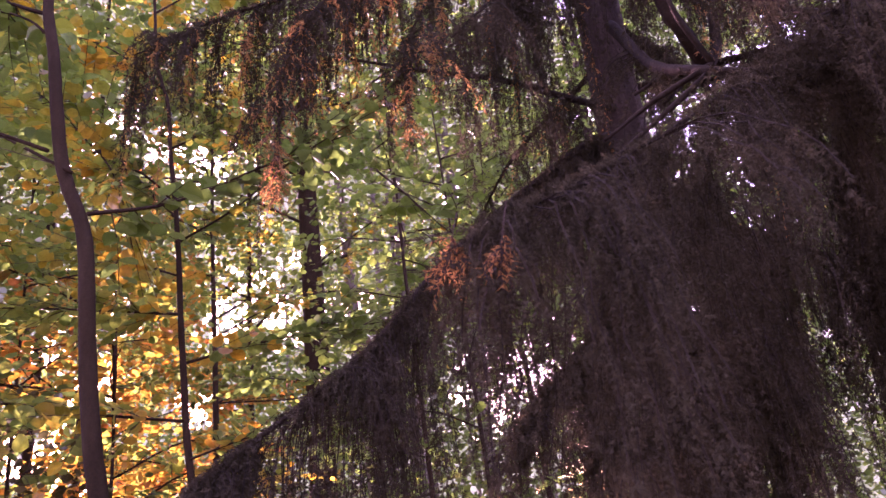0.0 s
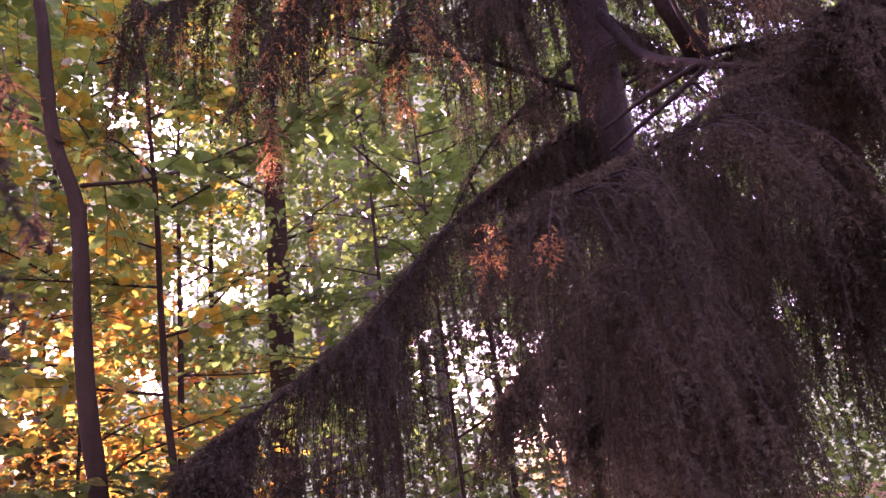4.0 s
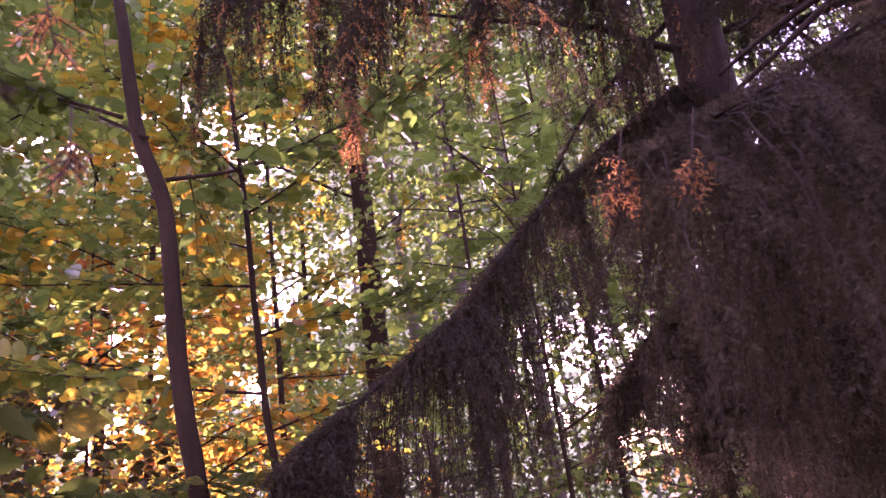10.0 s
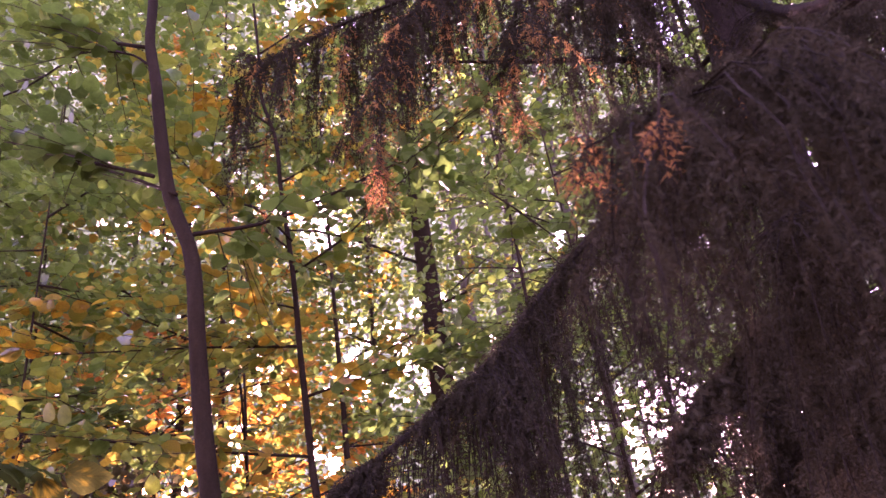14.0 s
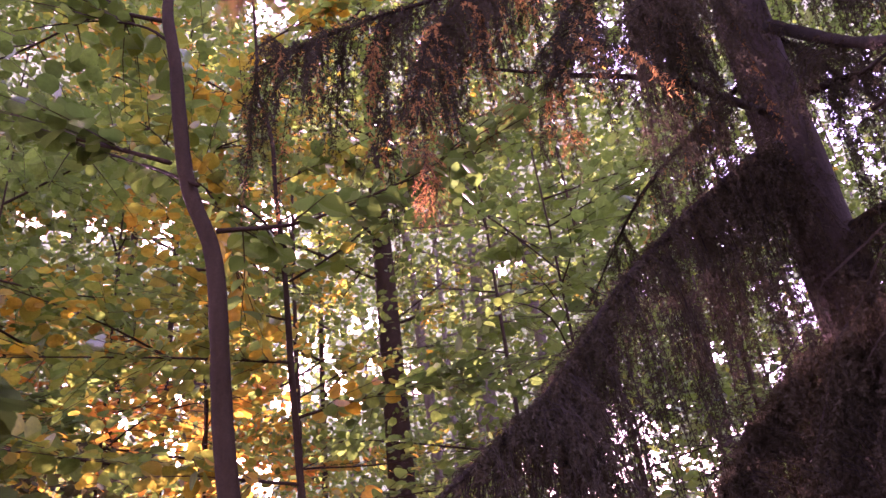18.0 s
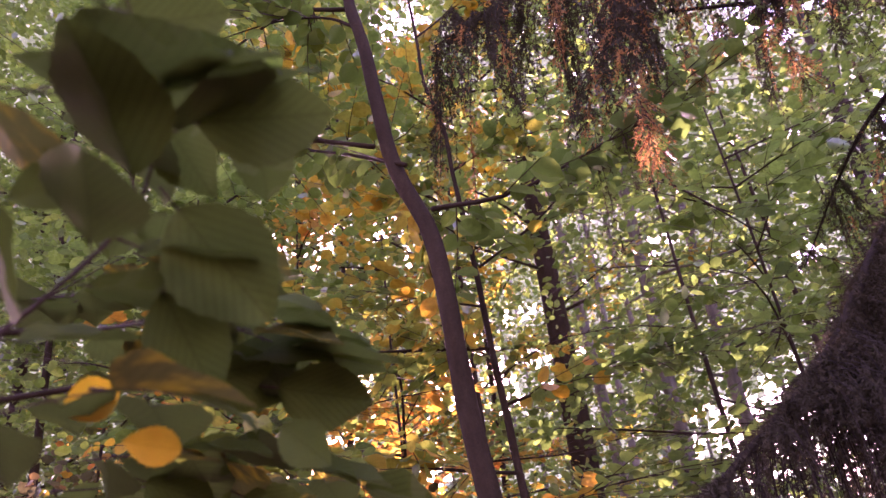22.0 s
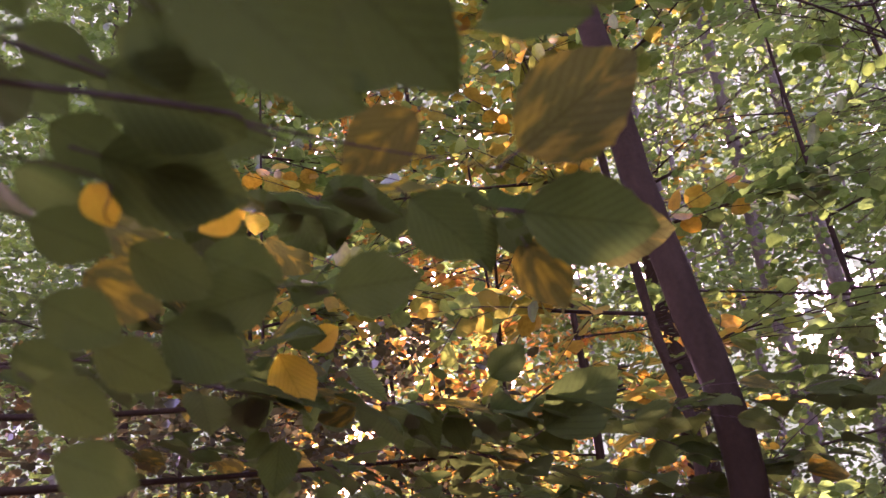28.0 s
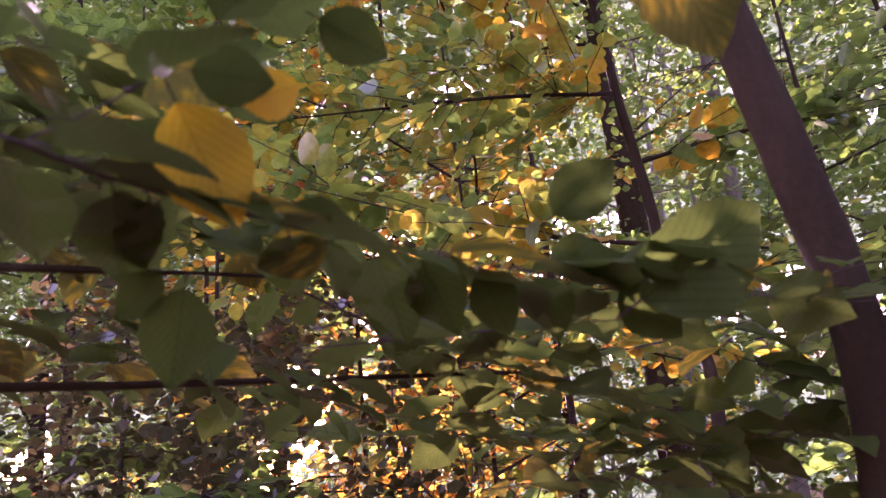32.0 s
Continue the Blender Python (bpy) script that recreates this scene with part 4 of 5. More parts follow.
# bright rusty tufts, combs of dead shoots at the ends of the near boughs
for k, (at, way, size, many) in enumerate((((0.15, 0.505, 1.925), (-0.25, -0.1, -0.8), 0.052, 22), ((0.19, 0.44, 1.90), (-0.2, 0.1, -0.8), 0.040, 14),
                                           ((-0.262, 0.304, 1.868), (0.1, -0.2, -0.9), 0.022, 14), ((-0.325, 0.39, 2.05), (0.2, -0.1, -0.9), 0.05, 14),
                                           ((0.07, 1.74, 2.98), (0.1, 0.0, -1.0), 0.11, 22), ((0.28, 1.665, 2.85), (0.05, 0.0, -1.0), 0.11, 24), ((-0.115, 1.52, 2.72), (0.0, 0.0, -1.0), 0.22, 60), ((0.17, 1.70, 3.0), (0.0, 0.1, -1.0), 0.13, 24))):
    g = np.random.default_rng(940 + k)
    at, way = np.array(at), unit(np.array(way))
    side = unit(np.cross(way, [0.2, -0.9, 0.1]))
    u = g.uniform(0, 1, many)
    st = at + np.outer(u * size, way)
    wy = way + np.outer(np.where(np.arange(many) % 2, 1.0, -1.0) * g.uniform(0.5, 1.1, many), side) + g.normal(0, 0.25, (many, 3))
    v, f, lines = shoots(g, st, wy, np.minimum(size * g.uniform(0.35, 0.75, many), 0.06), 0.25, 0.010, 480, 0.8, 0.0009)
    tuft = part("rusty_tuft", mesh_of("rusty_tuft", v - loc, f, needle_rust), spruce, "comb of rust-orange dead needles")
    v, f = tubes([q - loc for q in lines] + [np.array([at - way * 0.03, at, at + way * size]) - loc], 0.0009, 0.0005)
    part("dead_shoot", mesh_of("dead_shoot", v, f, twig_wood), tuft)
# bare dead limbs on the trunk
for k, q in enumerate(([(1.10, 2.0, 3.05), (0.85, 1.82, 2.98), (0.61, 1.68, 2.96), (0.36, 1.75, 3.06), (0.1, 1.85, 3.2)],
                       [(0.86, 1.0, 2.5), (0.74, 1.05, 2.45), (0.62, 1.1, 2.38)], [(0.84, 0.98, 2.47), (0.72, 1.0, 2.38), (0.6, 1.05, 2.30)],
                       [(0.86, 1.0, 2.5), (0.80, 0.98, 2.6), (0.78, 0.97, 2.68)],
                       [(1.085, 1.36, 2.75), (1.02, 1.30, 2.80), (0.95, 1.26, 2.90), (0.90, 1.22, 3.06)], [(1.085, 1.36, 2.75), (0.96, 1.33, 2.72), (0.84, 1.33, 2.65)],
                       [(1.085, 1.36, 2.75), (1.0, 1.32, 2.69), (0.90, 1.30, 2.60)], [(1.085, 1.36, 2.75), (1.16, 1.4, 2.84), (1.2, 1.42, 2.98)])):
    ln = smooth_line(q, 10)
    part("dead_limb", mesh_of("dead_limb", *tube(ln - loc, np.linspace({0: 0.016, 4: 0.026, 7: 0.020}.get(k, 0.008), 0.015 if k in (4, 7) else 0.004, 10), 7, 0.08, k), bark_bough, True), spruce, "bare broken limb")


# ---- the near beech branch with its large leaves ----
def leaf_mesh(seed, mat, curl=0.1, n=17):
    """One large leaf: egg-shaped blade with a wavy toothed edge, folded and arched, with ribs, and a short stalk."""
    g = np.random.default_rng(seed)
    s = np.linspace(0, 1, n)
    half = 0.365 * np.sin(pi * s ** 0.86) ** 0.80 * (1 - 0.16 * s ** 4) * (1 + 0.06 * g.normal(0, 1))
    half[0], half[-1] = 0.012, 0.004
    verts, uvs = [], []
    cols = (-1.0, -0.66, -0.33, 0.0, 0.33, 0.66, 1.0)
    ph = g.uniform(0, tau)
    for i, (v, h) in enumerate(zip(s, half)):
        for c in cols:
            edge = 1 + (0.032 * (-1) ** i if abs(c) == 1 and 0 < i < n - 1 else 0)
            z = 0.10 * abs(c) * h / 0.36 - curl * v ** 2 + 0.018 * sin(ph + v * 16) * abs(c) + 0.03 * c * sin(ph + 3 * v)
            verts.append((c * h * edge, v, z))
            uvs.append((c * h * edge * 2, v))
    w = len(cols)
    faces = [[i * w + j, i * w + j + 1, (i + 1) * w + j + 1, (i + 1) * w + j] for i in range(n - 1) for j in range(w - 1)]
    sv, sf = tube(np.array([(0, -0.18, 0.03), (0, -0.08, 0.012), (0, 0.02, 0.0)]), [0.011, 0.010, 0.008], 4)
    off = len(verts)
    verts += [tuple(q) for q in sv]
    uvs += [(0, 0)] * len(sv)
    nb = len(faces)
    faces += [[i + off for i in q] for q in sf]
    me = mesh_of("leaf", verts, faces, [mat, twig_wood], True)
    layer = me.uv_layers.new(name="UVMap")
    for lp in me.loops:
        layer.data[lp.index].uv = uvs[lp.vertex_index]
    for k in range(nb, len(faces)):
        me.polygons[k].material_index = 1
    return me


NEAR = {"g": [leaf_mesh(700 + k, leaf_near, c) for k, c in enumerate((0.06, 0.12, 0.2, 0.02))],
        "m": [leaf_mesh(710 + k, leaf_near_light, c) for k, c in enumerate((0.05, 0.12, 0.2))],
        "y": [leaf_mesh(720 + k, leaf_near_yellow, c) for k, c in enumerate((0.08, 0.16))],
        "t": [leaf_mesh(730 + k, leaf_near_turning, c) for k, c in enumerate((0.08, 0.18))]}


def set_leaf(parent, at, along, face, size, mix, g, near=0.085, more=0.0, early=False):
    """One leaf as a part, with its stalk's foot near at."""
    al = Vector(along).normalized()
    sd_ = al.cross(Vector(face)).normalized()
    up = sd_.cross(al)
    m = Matrix((sd_, al, up)).transposed().to_4x4()
    at = np.array(at)
    mid = at + np.array(al) * size * 0.7
    way = WAY_B - WAY_A
    u = np.clip((mid - WAY_A) @ way / (way @ way), 0, 1)
    if np.linalg.norm(mid - WAY_A - way * u) < near + more * u or early and (mid - WAY_B) @ AHEAD > -0.02:
        return None
    m.translation = Vector(at) + al * size * 0.18 - parent.location
    me = NEAR[mix][int(g.integers(len(NEAR[mix])))]
    ob = new("leaf", me)
    ob.parent = parent
    ob.matrix_basis = m @ Matrix.Diagonal((size, size, size, 1))
    return ob


BASES = []


def near_branch(label, stems, seed, leaf, step, mixes, droop=0.5, r=0.0012, lateral=0.0, early=False):
    """A branch close to the eye: its twigs and its single leaves."""
    g = np.random.default_rng(seed)
    base = Vector(stems[0][0])
    root = thing("beech_branch", base, label, "branch", "near beech branches")
    BASES.append(base.copy())
    loc = np.array(base)
    stems = list(stems)
    if lateral:
        for q in list(stems):
            ln = smooth_line(q, 12)
            for j in range(1, 11):
                t = unit(ln[j + 1] - ln[j])
                d = unit(np.cross(t, [0, 0, 1.0])) * (1 if j % 2 else -1) + t * 0.7 + np.array([0, 0, g.normal(-0.05, 0.12)])
                e = ln[j] + unit(d) * lateral * g.uniform(0.6, 1.3)
                u = np.clip((e - WAY_A) @ (WAY_B - WAY_A) / ((WAY_B - WAY_A) @ (WAY_B - WAY_A)), 0, 1)
                if np.linalg.norm(e - WAY_A - (WAY_B - WAY_A) * u) < 0.30:
                    continue
                stems.append([ln[j], (ln[j] + e) / 2 + np.array([0, 0, 0.01]), e])
    for k, q in enumerate(stems):
        ln = smooth_line(q, 16)
        u = np.clip((ln - WAY_A) @ (WAY_B - WAY_A) / ((WAY_B - WAY_A) @ (WAY_B - WAY_A)), 0, 1)
        bad = np.linalg.norm(ln - WAY_A - u[:, None] * (WAY_B - WAY_A), axis=1) < 0.13
        if early:
            bad |= (ln - WAY_B) @ AHEAD > 0.02
        stop = int(np.argmax(bad)) if bad.any() else 16
        if stop < 3:
            continue
        ln = smooth_line(ln[:stop], 16)
        rr = r if k == 0 else 0.5 * r
        part("twig", mesh_of("twig", *tube(ln - loc, np.linspace(rr, 0.3 * rr, 16), 6, 0.08, seed + k), twig_wood, True), root)
        total = np.linalg.norm(np.diff(ln, axis=0), axis=1).sum()
        n = max(3, int(total / step))
        for j in range(n):
            s = (j + g.uniform(0.2, 0.8)) / n
            i = min(14, int(s * 15))
            t = unit(ln[i + 1] - ln[i])
            side = unit(np.cross(t, [0, 0, 1.0])) * (1 if j % 2 else -1)
            al = t * 0.6 + side * g.uniform(0.5, 1.0) + np.array([0, 0, -droop * g.uniform(0.2, 1.0)])
            fc = np.array([0.1, -0.4 * droop, 1.0]) + g.normal(0, 0.35, 3)
            set_leaf(root, ln[i] + (ln[i + 1] - ln[i]) * g.uniform(), al, fc, leaf * g.uniform(0.65, 1.2), mixes[int(g.integers(len(mixes)))], g, 0.10, 0.08, early)
    return root


# the way that the eye takes past the leaves stays clear of them
WAY_A, WAY_B = np.array([-0.36, 0.15, 1.67]), np.array([-0.73, 0.90, 1.65])
AHEAD = np.array([-0.19, 0.93, 0.32])

low = near_branch("green beech branch with broad drooping leaves close by", [
    [(-0.608, 0.484, 1.816), (-0.579, 0.483, 1.835), (-0.553, 0.478, 1.852), (-0.538, 0.472, 1.873), (-0.526, 0.443, 1.895), (-0.515, 0.407, 1.903)],
    [(-0.579, 0.424, 1.886), (-0.548, 0.458, 1.897), (-0.509, 0.500, 1.909)],
    [(-0.613, 0.490, 1.792), (-0.575, 0.538, 1.811), (-0.535, 0.597, 1.802)]], 801, 0.056, 0.015, "ggggggggt", 0.4, early=True)
near_branch("green beech branch with broad drooping leaves close by", [
    [(-0.627, 0.615, 1.850), (-0.594, 0.660, 1.874), (-0.541, 0.707, 1.876)],
    [(-0.715, 0.708, 1.775), (-0.665, 0.781, 1.783), (-0.594, 0.846, 1.781), (-0.533, 0.897, 1.784)]], 802, 0.056, 0.015, "gggggt", 0.3, early=True)
over = near_branch("beech branch with green leaves and some turned yellow", [
    [(-1.050, 0.620, 1.840), (-0.750, 0.782, 1.798), (-0.726, 0.824, 1.805), (-0.696, 0.862, 1.807), (-0.644, 0.901, 1.802)],
    [(-1.100, 0.600, 1.800), (-0.779, 0.758, 1.773), (-0.767, 0.806, 1.766), (-0.750, 0.857, 1.769), (-0.700, 0.908, 1.785)]], 803, 0.058, 0.020, "ggggggt", 0.6)
main = near_branch("forked beech twig with dark green leaves and one bright yellow leaf", [
    [(-1.200, 0.860, 1.830), (-1.050, 0.970, 1.800), (-0.919, 1.058, 1.779), (-0.898, 1.098, 1.774), (-0.884, 1.135, 1.776), (-0.839, 1.206, 1.773), (-0.780, 1.266, 1.768), (-0.736, 1.293, 1.760), (-0.676, 1.330, 1.768)],
    [(-0.897, 1.070, 1.773), (-0.874, 1.096, 1.804), (-0.847, 1.119, 1.849), (-0.826, 1.130, 1.881)],
    [(-1.150, 0.800, 1.860), (-0.866, 0.936, 1.851), (-0.827, 0.999, 1.874), (-0.746, 1.079, 1.891), (-0.662, 1.125, 1.876)]], 804, 0.058, 0.021, "ggggggggt", 0.4)
near_branch("thin beech twig with small flat green leaves", [
    [(-0.950, 1.362, 1.813), (-0.867, 1.459, 1.767), (-0.805, 1.526, 1.743), (-0.708, 1.636, 1.701), (-0.607, 1.680, 1.625)],
    [(-1.084, 1.598, 1.732), (-0.901, 1.717, 1.710), (-0.706, 1.787, 1.705), (-0.497, 1.856, 1.758)],
    [(-0.841, 1.528, 1.649), (-0.641, 1.634, 1.664), (-0.432, 1.685, 1.703)],
    [(-0.906, 1.301, 1.742), (-0.666, 1.460, 1.763), (-0.354, 1.529, 1.756)]], 805, 0.060, 0.034, "mmmmgmmmmmt", 0.12, lateral=0.16)
near_branch("green beech branch with broad drooping leaves close by", [
    [(-0.639, 0.579, 1.866), (-0.596, 0.625, 1.882), (-0.558, 0.671, 1.875)],
    [(-0.664, 0.631, 1.813), (-0.618, 0.699, 1.827), (-0.555, 0.770, 1.810)],
    [(-0.613, 0.578, 1.866), (-0.572, 0.637, 1.887), (-0.552, 0.689, 1.879)]], 806, 0.060, 0.015, "ggggggggt", 0.3, early=True)
near_branch("beech twig with dark green leaves close by", [
    [(-0.851, 0.819, 1.753), (-0.820, 0.891, 1.757), (-0.783, 0.966, 1.749)],
    [(-0.982, 0.935, 1.755), (-0.924, 1.057, 1.758), (-0.803, 1.180, 1.737), (-0.635, 1.316, 1.716)],
    [(-0.911, 0.915, 1.822), (-0.864, 0.990, 1.827), (-0.784, 1.071, 1.833)]], 807, 0.058, 0.018, "ggggggggt", 0.3, early=True)
near_branch("shady beech branch thick with dark green leaves", [
    [(-0.780, 0.733, 1.807), (-0.725, 0.845, 1.810), (-0.619, 0.963, 1.783)],
    [(-0.753, 0.721, 1.754), (-0.705, 0.825, 1.755), (-0.634, 0.930, 1.744)],
    [(-0.780, 0.714, 1.895), (-0.752, 0.771, 1.909), (-0.729, 0.846, 1.917)],
    [(-0.761, 0.684, 1.954), (-0.736, 0.733, 1.973), (-0.709, 0.812, 1.988)],
    [(-0.716, 0.676, 1.811), (-0.684, 0.764, 1.824), (-0.629, 0.855, 1.823)]], 808, 0.056, 0.022, "ggggggggt", 0.25, lateral=0.10, early=True)
near_branch("shady beech branch thick with dark green leaves", [
    [(-1.117, 1.144, 1.845), (-1.060, 1.256, 1.854), (-0.939, 1.387, 1.834)],
    [(-1.187, 1.216, 1.777), (-1.108, 1.361, 1.774), (-0.951, 1.511, 1.734)],
    [(-1.106, 1.127, 1.896), (-1.073, 1.216, 1.913), (-1.025, 1.306, 1.918)]], 809, 0.052, 0.030, "gggmgggt", 0.4, lateral=0.12)
near_branch("thin beech twig with flat dark green leaves", [
    [(-0.800, 1.560, 1.750), (-0.628, 1.561, 1.764), (-0.542, 1.551, 1.776), (-0.467, 1.534, 1.787), (-0.370, 1.530, 1.805)],
    [(-0.628, 1.575, 1.755), (-0.525, 1.607, 1.712), (-0.400, 1.600, 1.712)]], 810, 0.058, 0.030, "gggmggg", 0.15)
g = np.random.default_rng(9)
set_leaf(main, (-0.867, 1.100, 1.807), (0.009, 0.030, -0.042), (0.46, -0.76, -0.46), 0.054, "y", g)
set_leaf(main, (-0.876, 1.121, 1.808), (-0.024, 0.001, -0.030), (0.51, -0.73, -0.45), 0.035, "g", g)
set_leaf(main, (-0.867, 1.106, 1.816), (0.031, 0.020, -0.003), (0.41, -0.74, -0.54), 0.033, "g", g)
set_leaf(main, (-0.854, 1.123, 1.804), (0.022, 0.023, 0.019), (0.37, -0.77, -0.52), 0.033, "y", g)
set_leaf(main, (-0.895, 1.163, 1.753), (-0.011, 0.007, -0.048), (0.52, -0.82, -0.24), 0.045, "g", g)
set_leaf(main, (-0.901, 1.158, 1.755), (-0.019, -0.006, -0.022), (0.55, -0.79, -0.28), 0.027, "g", g)
set_leaf(main, (-0.839, 1.206, 1.773), (-0.037, -0.011, -0.012), (0.37, -0.87, -0.33), 0.036, "t", g)
set_leaf(main, (-0.743, 1.265, 1.783), (0.041, -0.010, 0.025), (-0.00, -0.93, -0.37), 0.044, "g", g)
set_leaf(main, (-0.712, 1.280, 1.730), (0.100, -0.001, 0.050), (-0.15, -0.80, -0.60), 0.088, "g", g)
set_leaf(main, (-0.782, 1.265, 1.770), (0.012, 0.013, -0.041), (0.13, -0.96, -0.25), 0.040, "g", g)
set_leaf(main, (-0.711, 1.294, 1.756), (0.031, 0.006, -0.036), (-0.07, -0.97, -0.21), 0.043, "g", g)
set_leaf(main, (-0.831, 1.154, 1.867), (0.030, 0.023, -0.017), (0.26, -0.77, -0.58), 0.037, "g", g)
set_leaf(over, (-0.668, 0.871, 1.826), (-0.040, 0.000, -0.022), (0.26, -0.82, -0.52), 0.041, "t", g)
set_leaf(over, (-0.648, 0.900, 1.803), (0.064, -0.015, 0.029), (0.03, -0.86, -0.51), 0.065, "t", g)
set_leaf(over, (-0.653, 0.916, 1.791), (0.065, 0.011, -0.019), (0.04, -0.92, -0.38), 0.062, "g", g)
set_leaf(over, (-0.647, 0.932, 1.782), (0.014, 0.012, -0.033), (0.10, -0.94, -0.32), 0.034, "t", g)
set_leaf(over, (-0.693, 0.891, 1.801), (0.030, 0.021, -0.031), (0.22, -0.89, -0.41), 0.043, "g", g)
set_leaf(over, (-0.760, 0.777, 1.813), (0.035, 0.040, -0.017), (0.50, -0.66, -0.56), 0.050, "g", g)
set_leaf(over, (-0.777, 0.794, 1.793), (0.042, 0.040, -0.012), (0.53, -0.70, -0.47), 0.053, "g", g)
set_leaf(over, (-0.738, 0.803, 1.803), (-0.001, -0.024, 0.025), (0.49, -0.64, -0.60), 0.031, "g", g)
set_leaf(over, (-0.733, 0.871, 1.758), (-0.038, -0.018, -0.011), (0.48, -0.81, -0.33), 0.039, "g", g)
set_leaf(over, (-0.720, 0.831, 1.835), (0.028, 0.023, -0.015), (0.33, -0.75, -0.58), 0.035, "g", g)
set_leaf(over, (-0.734, 0.893, 1.760), (0.042, 0.015, 0.004), (0.33, -0.88, -0.33), 0.040, "g", g)
set_leaf(over, (-0.743, 0.853, 1.786), (-0.017, -0.007, -0.008), (0.48, -0.77, -0.42), 0.018, "y", g)
set_leaf(over, (-0.776, 0.801, 1.785), (0.003, 0.012, -0.015), (0.60, -0.67, -0.44), 0.017, "y", g)
set_leaf(over, (-0.779, 0.763, 1.823), (0.016, 0.025, -0.008), (0.58, -0.56, -0.59), 0.028, "g", g)
set_leaf(over, (-0.761, 0.786, 1.836), (0.018, 0.027, -0.013), (0.50, -0.62, -0.60), 0.031, "m", g)
set_leaf(over, (-0.738, 0.796, 1.829), (0.029, 0.010, 0.008), (0.41, -0.65, -0.64), 0.029, "g", g)
set_leaf(over, (-0.788, 0.788, 1.806), (0.018, 0.028, -0.013), (0.59, -0.63, -0.50), 0.032, "g", g)
set_leaf(over, (-0.764, 0.808, 1.790), (0.021, 0.025, -0.015), (0.52, -0.72, -0.46), 0.032, "t", g)
set_leaf(over, (-0.802, 0.798, 1.775), (0.019, 0.024, -0.009), (0.64, -0.66, -0.40), 0.029, "g", g)
set_leaf(over, (-0.780, 0.821, 1.770), (0.023, 0.027, -0.018), (0.56, -0.75, -0.37), 0.036, "m", g)
set_leaf(over, (-0.805, 0.809, 1.750), (0.020, 0.025, -0.014), (0.65, -0.70, -0.30), 0.031, "g", g)
set_leaf(over, (-0.782, 0.845, 1.747), (0.026, 0.025, -0.022), (0.54, -0.80, -0.27), 0.038, "g", g)
set_leaf(over, (-0.810, 0.815, 1.724), (0.020, 0.024, -0.020), (0.66, -0.72, -0.20), 0.033, "m", g)
set_leaf(over, (-0.789, 0.849, 1.718), (0.025, 0.022, -0.020), (0.56, -0.81, -0.18), 0.035, "g", g)
set_leaf(over, (-0.753, 0.869, 1.733), (0.027, 0.019, -0.019), (0.44, -0.87, -0.23), 0.034, "g", g)
set_leaf(over, (-0.808, 0.824, 1.698), (0.023, 0.022, -0.013), (0.65, -0.75, -0.13), 0.031, "g", g)
set_leaf(over, (-0.701, 0.833, 1.844), (0.022, 0.021, -0.017), (0.27, -0.75, -0.60), 0.031, "g", g)
set_leaf(low, (-0.672, 0.692, 1.816), (0.035, 0.039, -0.014), (0.63, -0.69, -0.35), 0.049, "g", g)
set_leaf(low, (-0.631, 0.745, 1.811), (0.042, 0.037, -0.025), (0.51, -0.80, -0.32), 0.055, "m", g)
set_leaf(low, (-0.666, 0.715, 1.779), (0.036, 0.039, -0.026), (0.62, -0.75, -0.25), 0.053, "g", g)
set_leaf(low, (-0.668, 0.675, 1.849), (0.030, 0.035, -0.009), (0.63, -0.65, -0.43), 0.042, "g", g)
set_leaf(low, (-0.650, 0.712, 1.843), (0.029, 0.035, -0.020), (0.57, -0.72, -0.40), 0.045, "g", g)
set_leaf(low, (-0.672, 0.690, 1.753), (0.026, 0.031, -0.021), (0.67, -0.71, -0.20), 0.041, "g", g)
set_leaf(low, (-0.645, 0.639, 1.881), (0.024, 0.038, -0.015), (0.61, -0.59, -0.53), 0.043, "g", g)
set_leaf(low, (-0.621, 0.680, 1.881), (0.033, 0.040, -0.019), (0.53, -0.68, -0.51), 0.050, "g", g)
set_leaf(over, (-0.786, 0.799, 1.834), (0.023, 0.029, -0.011), (0.54, -0.63, -0.56), 0.035, "g", g)
set_leaf(over, (-0.820, 0.806, 1.804), (0.017, 0.025, -0.010), (0.64, -0.63, -0.45), 0.029, "g", g)
set_leaf(over, (-0.777, 0.861, 1.779), (0.031, 0.024, -0.014), (0.48, -0.80, -0.37), 0.037, "g", g)
set_leaf(over, (-0.813, 0.836, 1.771), (0.023, 0.026, -0.016), (0.61, -0.72, -0.34), 0.034, "t", g)
set_leaf(over, (-0.778, 0.885, 1.707), (0.034, 0.021, -0.019), (0.48, -0.87, -0.13), 0.040, "g", g)
set_leaf(over, (-0.833, 0.828, 1.743), (0.015, 0.021, -0.016), (0.68, -0.69, -0.25), 0.027, "g", g)
set_leaf(over, (-0.758, 0.832, 1.823), (0.025, 0.022, -0.010), (0.45, -0.72, -0.53), 0.031, "g", g)
set_leaf(over, (-0.814, 0.846, 1.744), (0.023, 0.026, -0.018), (0.61, -0.75, -0.25), 0.035, "m", g)
set_leaf(over, (-0.808, 0.790, 1.837), (0.010, 0.023, -0.013), (0.61, -0.57, -0.55), 0.025, "g", g)
set_leaf(over, (-0.741, 0.841, 1.843), (0.034, 0.006, 0.013), (0.36, -0.71, -0.61), 0.033, "g", g)
set_leaf(over, (-0.646, 1.150, 1.871), (0.082, 0.000, -0.021), (-0.13, -0.87, -0.48), 0.076, "t", g)
set_leaf(over, (-0.678, 1.146, 1.878), (0.026, 0.031, -0.060), (0.01, -0.89, -0.45), 0.065, "t", g)
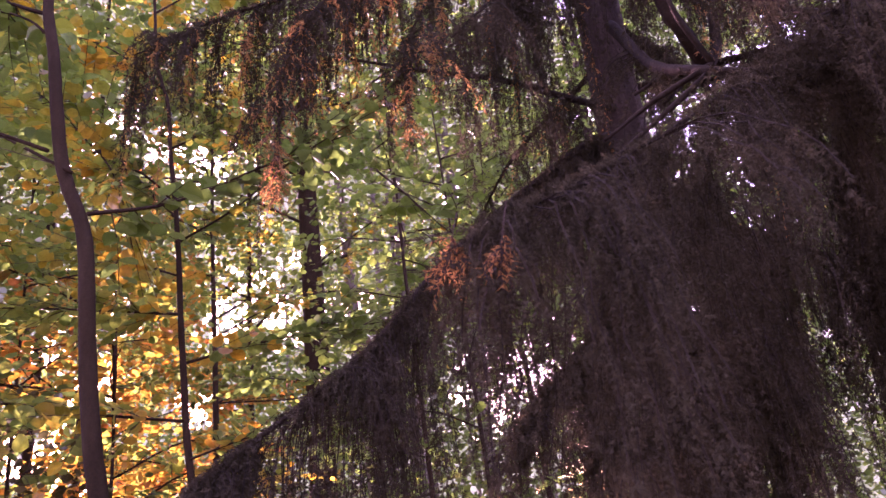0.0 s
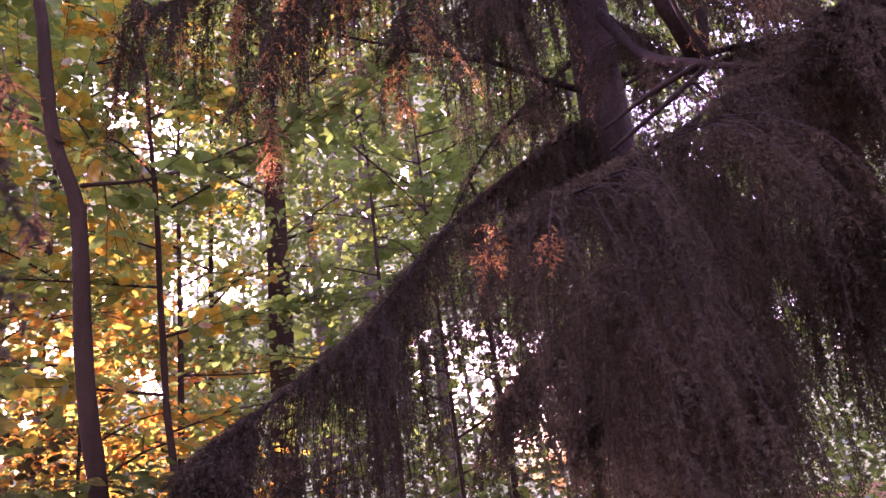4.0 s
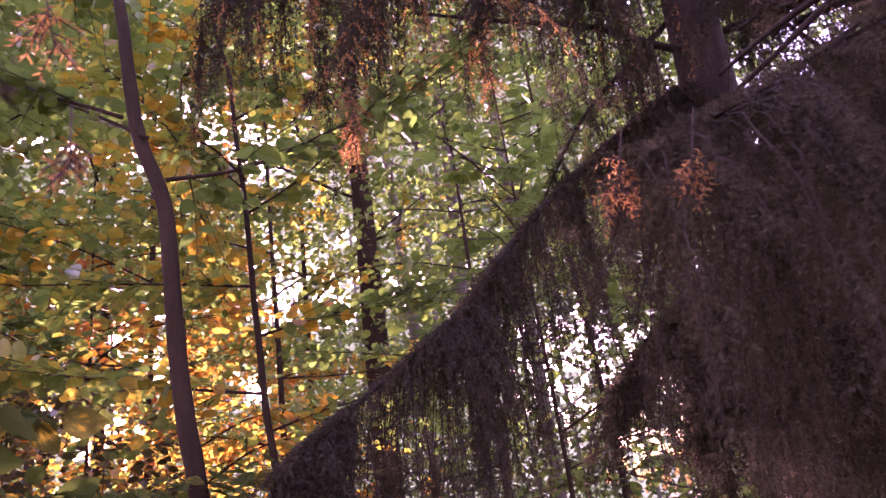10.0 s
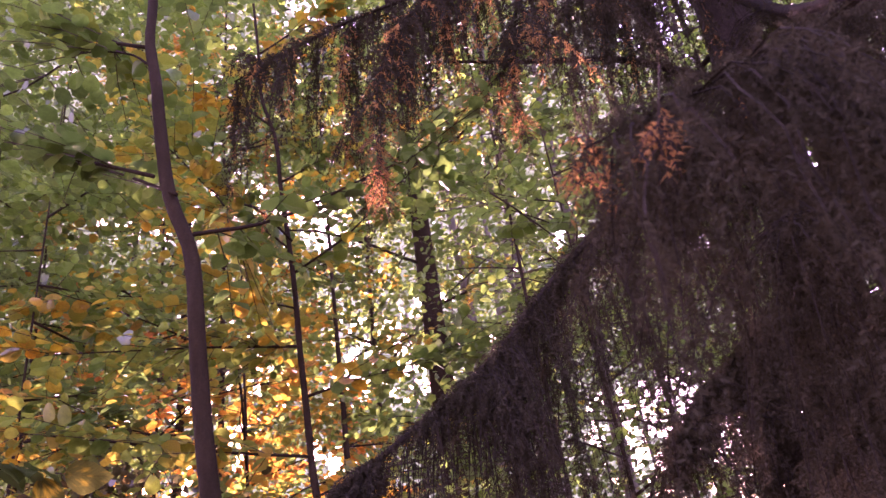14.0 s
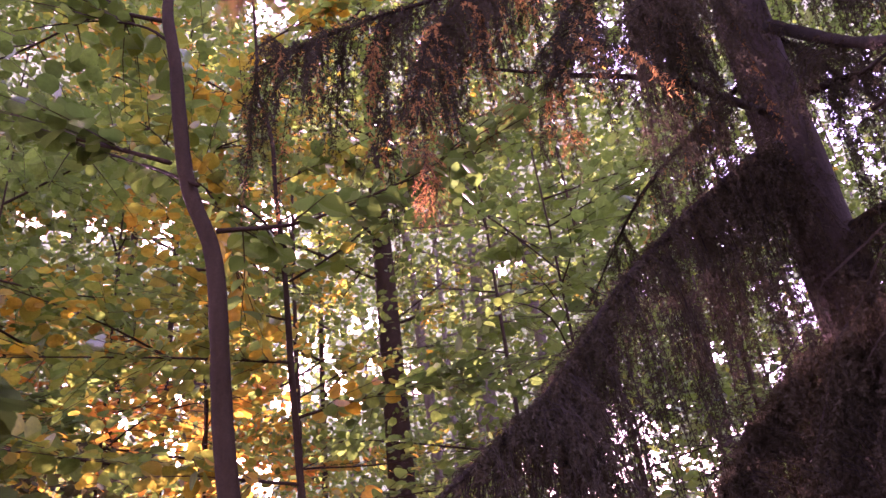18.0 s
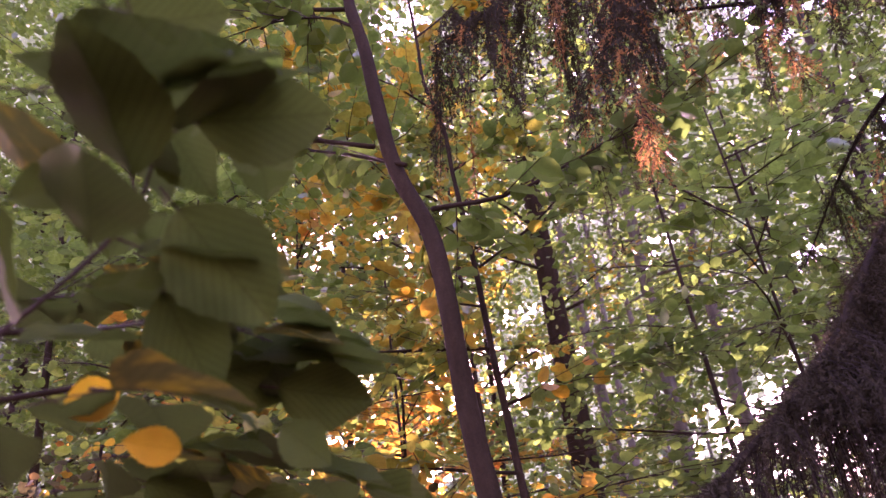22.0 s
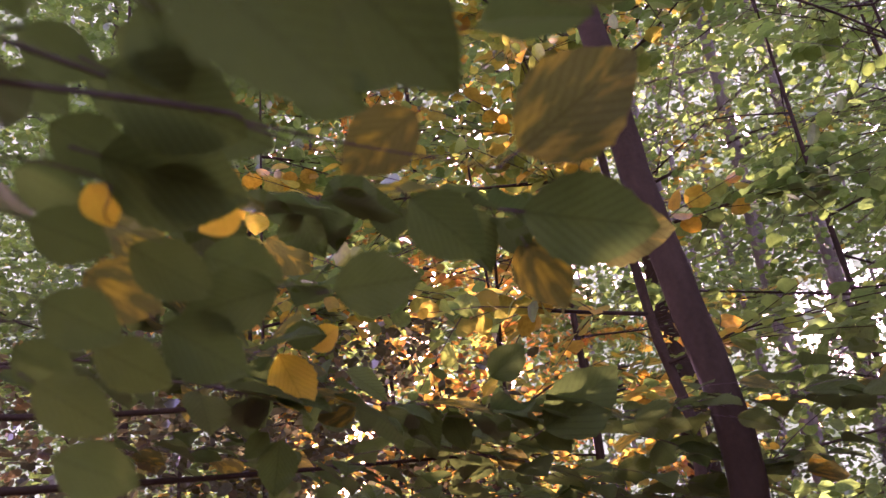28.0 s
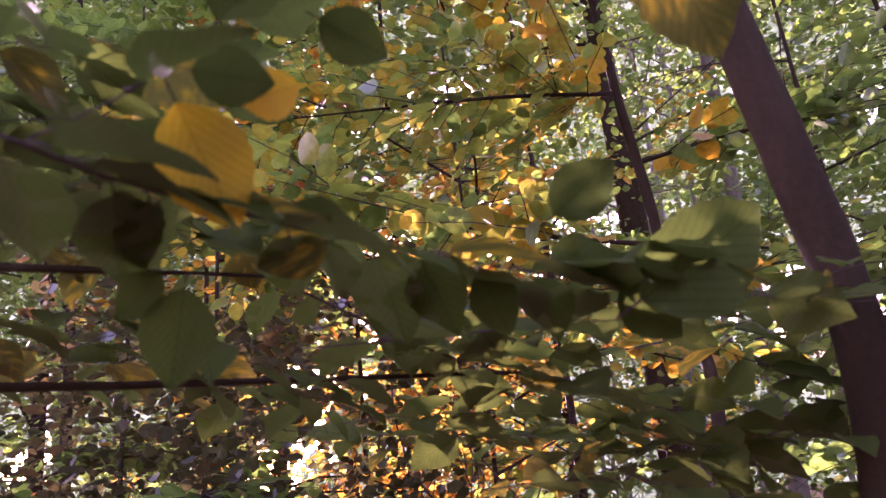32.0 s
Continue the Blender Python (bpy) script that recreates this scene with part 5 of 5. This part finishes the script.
set_leaf(over, (-0.879, 1.028, 1.868), (0.028, 0.005, 0.018), (0.51, -0.65, -0.57), 0.030, "y", g)
set_leaf(over, (-0.857, 1.062, 1.882), (0.025, 0.033, -0.026), (0.43, -0.74, -0.52), 0.044, "t", g)
set_leaf(low, (-0.575, 0.648, 1.757), (-0.022, -0.024, 0.007), (0.35, -0.45, -0.82), 0.032, "y", g)
set_leaf(low, (-0.568, 0.573, 1.791), (-0.024, -0.016, 0.005), (0.49, -0.83, -0.26), 0.026, "y", g)
set_leaf(low, (-0.589, 0.551, 1.820), (-0.023, -0.011, -0.012), (0.55, -0.78, -0.31), 0.025, "y", g)
set_leaf(low, (-0.537, 0.477, 1.868), (0.027, 0.041, -0.043), (0.40, -0.78, -0.49), 0.059, "g", g)
set_leaf(low, (-0.528, 0.466, 1.887), (0.057, 0.020, 0.007), (0.32, -0.70, -0.63), 0.055, "g", g)
set_leaf(low, (-0.544, 0.433, 1.907), (0.046, 0.015, 0.013), (0.39, -0.58, -0.71), 0.045, "g", g)
set_leaf(low, (-0.550, 0.499, 1.844), (0.014, 0.029, -0.044), (0.45, -0.80, -0.39), 0.049, "g", g)
set_leaf(low, (-0.528, 0.567, 1.799), (0.021, 0.014, -0.020), (0.34, -0.91, -0.26), 0.029, "g", g)
set_leaf(low, (-0.556, 0.462, 1.870), (-0.023, -0.009, -0.013), (0.55, -0.64, -0.54), 0.025, "g", g)
set_leaf(low, (-0.576, 0.664, 1.852), (0.056, 0.037, -0.008), (0.38, -0.70, -0.61), 0.061, "g", g)
set_leaf(low, (-0.614, 0.631, 1.850), (0.046, 0.028, 0.013), (0.52, -0.57, -0.63), 0.050, "g", g)


# the tree beside the way that bears these branches
TREE = Vector((-1.85, 0.45, -0.03))
bearer = thing("beech_tree", TREE, "smooth-barked beech beside the way, bearing the low branches", "tree", "trees of the wood")
tl = straight(TREE.x, TREE.y, 7.0, (0.0, 0.0), 71, 24) - np.array(TREE)
part("trunk", mesh_of("trunk", *tube(tl, np.linspace(0.07, 0.035, 24), 14, 0.03, 8), bark_smooth, True), bearer)
for k, end in enumerate(BASES):
    e = np.array(end - TREE)
    s = np.array([tl[7][0], tl[7][1], e[2] - 0.05])
    bend = np.random.default_rng(960 + k).normal(0, 0.022, (3, 3))
    line = smooth_line([s, s * 0.75 + e * 0.25 + bend[0], s * 0.5 + e * 0.5 + bend[1] + np.array([0, 0, 0.04]), s * 0.25 + e * 0.75 + bend[2], e], 24)
    part("branch", mesh_of("branch", *tube(line, np.linspace(0.009, 0.0016, 24), 6, 0.08, k), bark_smooth, True), bearer)


# bare twisted brushwood low down among the golden leaves
def shrub(at, height, count, seed):
    g = np.random.default_rng(seed)
    root = thing("bare_shrub", Vector(at), "low shrub of dark twisted twigs, nearly leafless", "shrub", "brushwood")

    def fork(p, d, ln, r, depth):
        mid = p + d * ln * 0.5 + g.normal(0, 0.09, 3) * ln
        end = p + d * ln + g.normal(0, 0.12, 3) * ln
        line = smooth_line([p, mid, end], 7)
        part("stem" if depth > 1 else "twig", mesh_of("stem", *tube(line, np.linspace(r, 0.55 * r, 7), 5, 0.08, seed), twig_wood, True), root)
        if depth > 0:
            for k in range(2 if depth > 1 else 3):
                e = unit(d + g.normal(0, 0.55, 3) + np.array([0, 0, 0.15]))
                fork(end if k else mid, e, ln * g.uniform(0.55, 0.85), 0.6 * r, depth - 1)
    for k in range(count):
        a = tau * k / count + g.uniform(-0.4, 0.4)
        fork(np.zeros(3), unit(np.array([0.35 * cos(a), 0.35 * sin(a), 1.0])), height * 0.42, 0.012, 3)


for k, at in enumerate(((-1.75, 3.55, 0.55), (-1.2, 3.9, 0.5), (-2.5, 3.7, 0.5), (-2.1, 4.4, 0.5))):
    shrub((at[0], at[1], -0.03), 2.1 + 0.2 * (k % 2), 4, 900 + k)

# no branch is left without twigs or leaves (bare empties)
for ob in [o for o in scene.objects if o.type == "EMPTY" and not o.children]:
    bpy.data.objects.remove(ob)
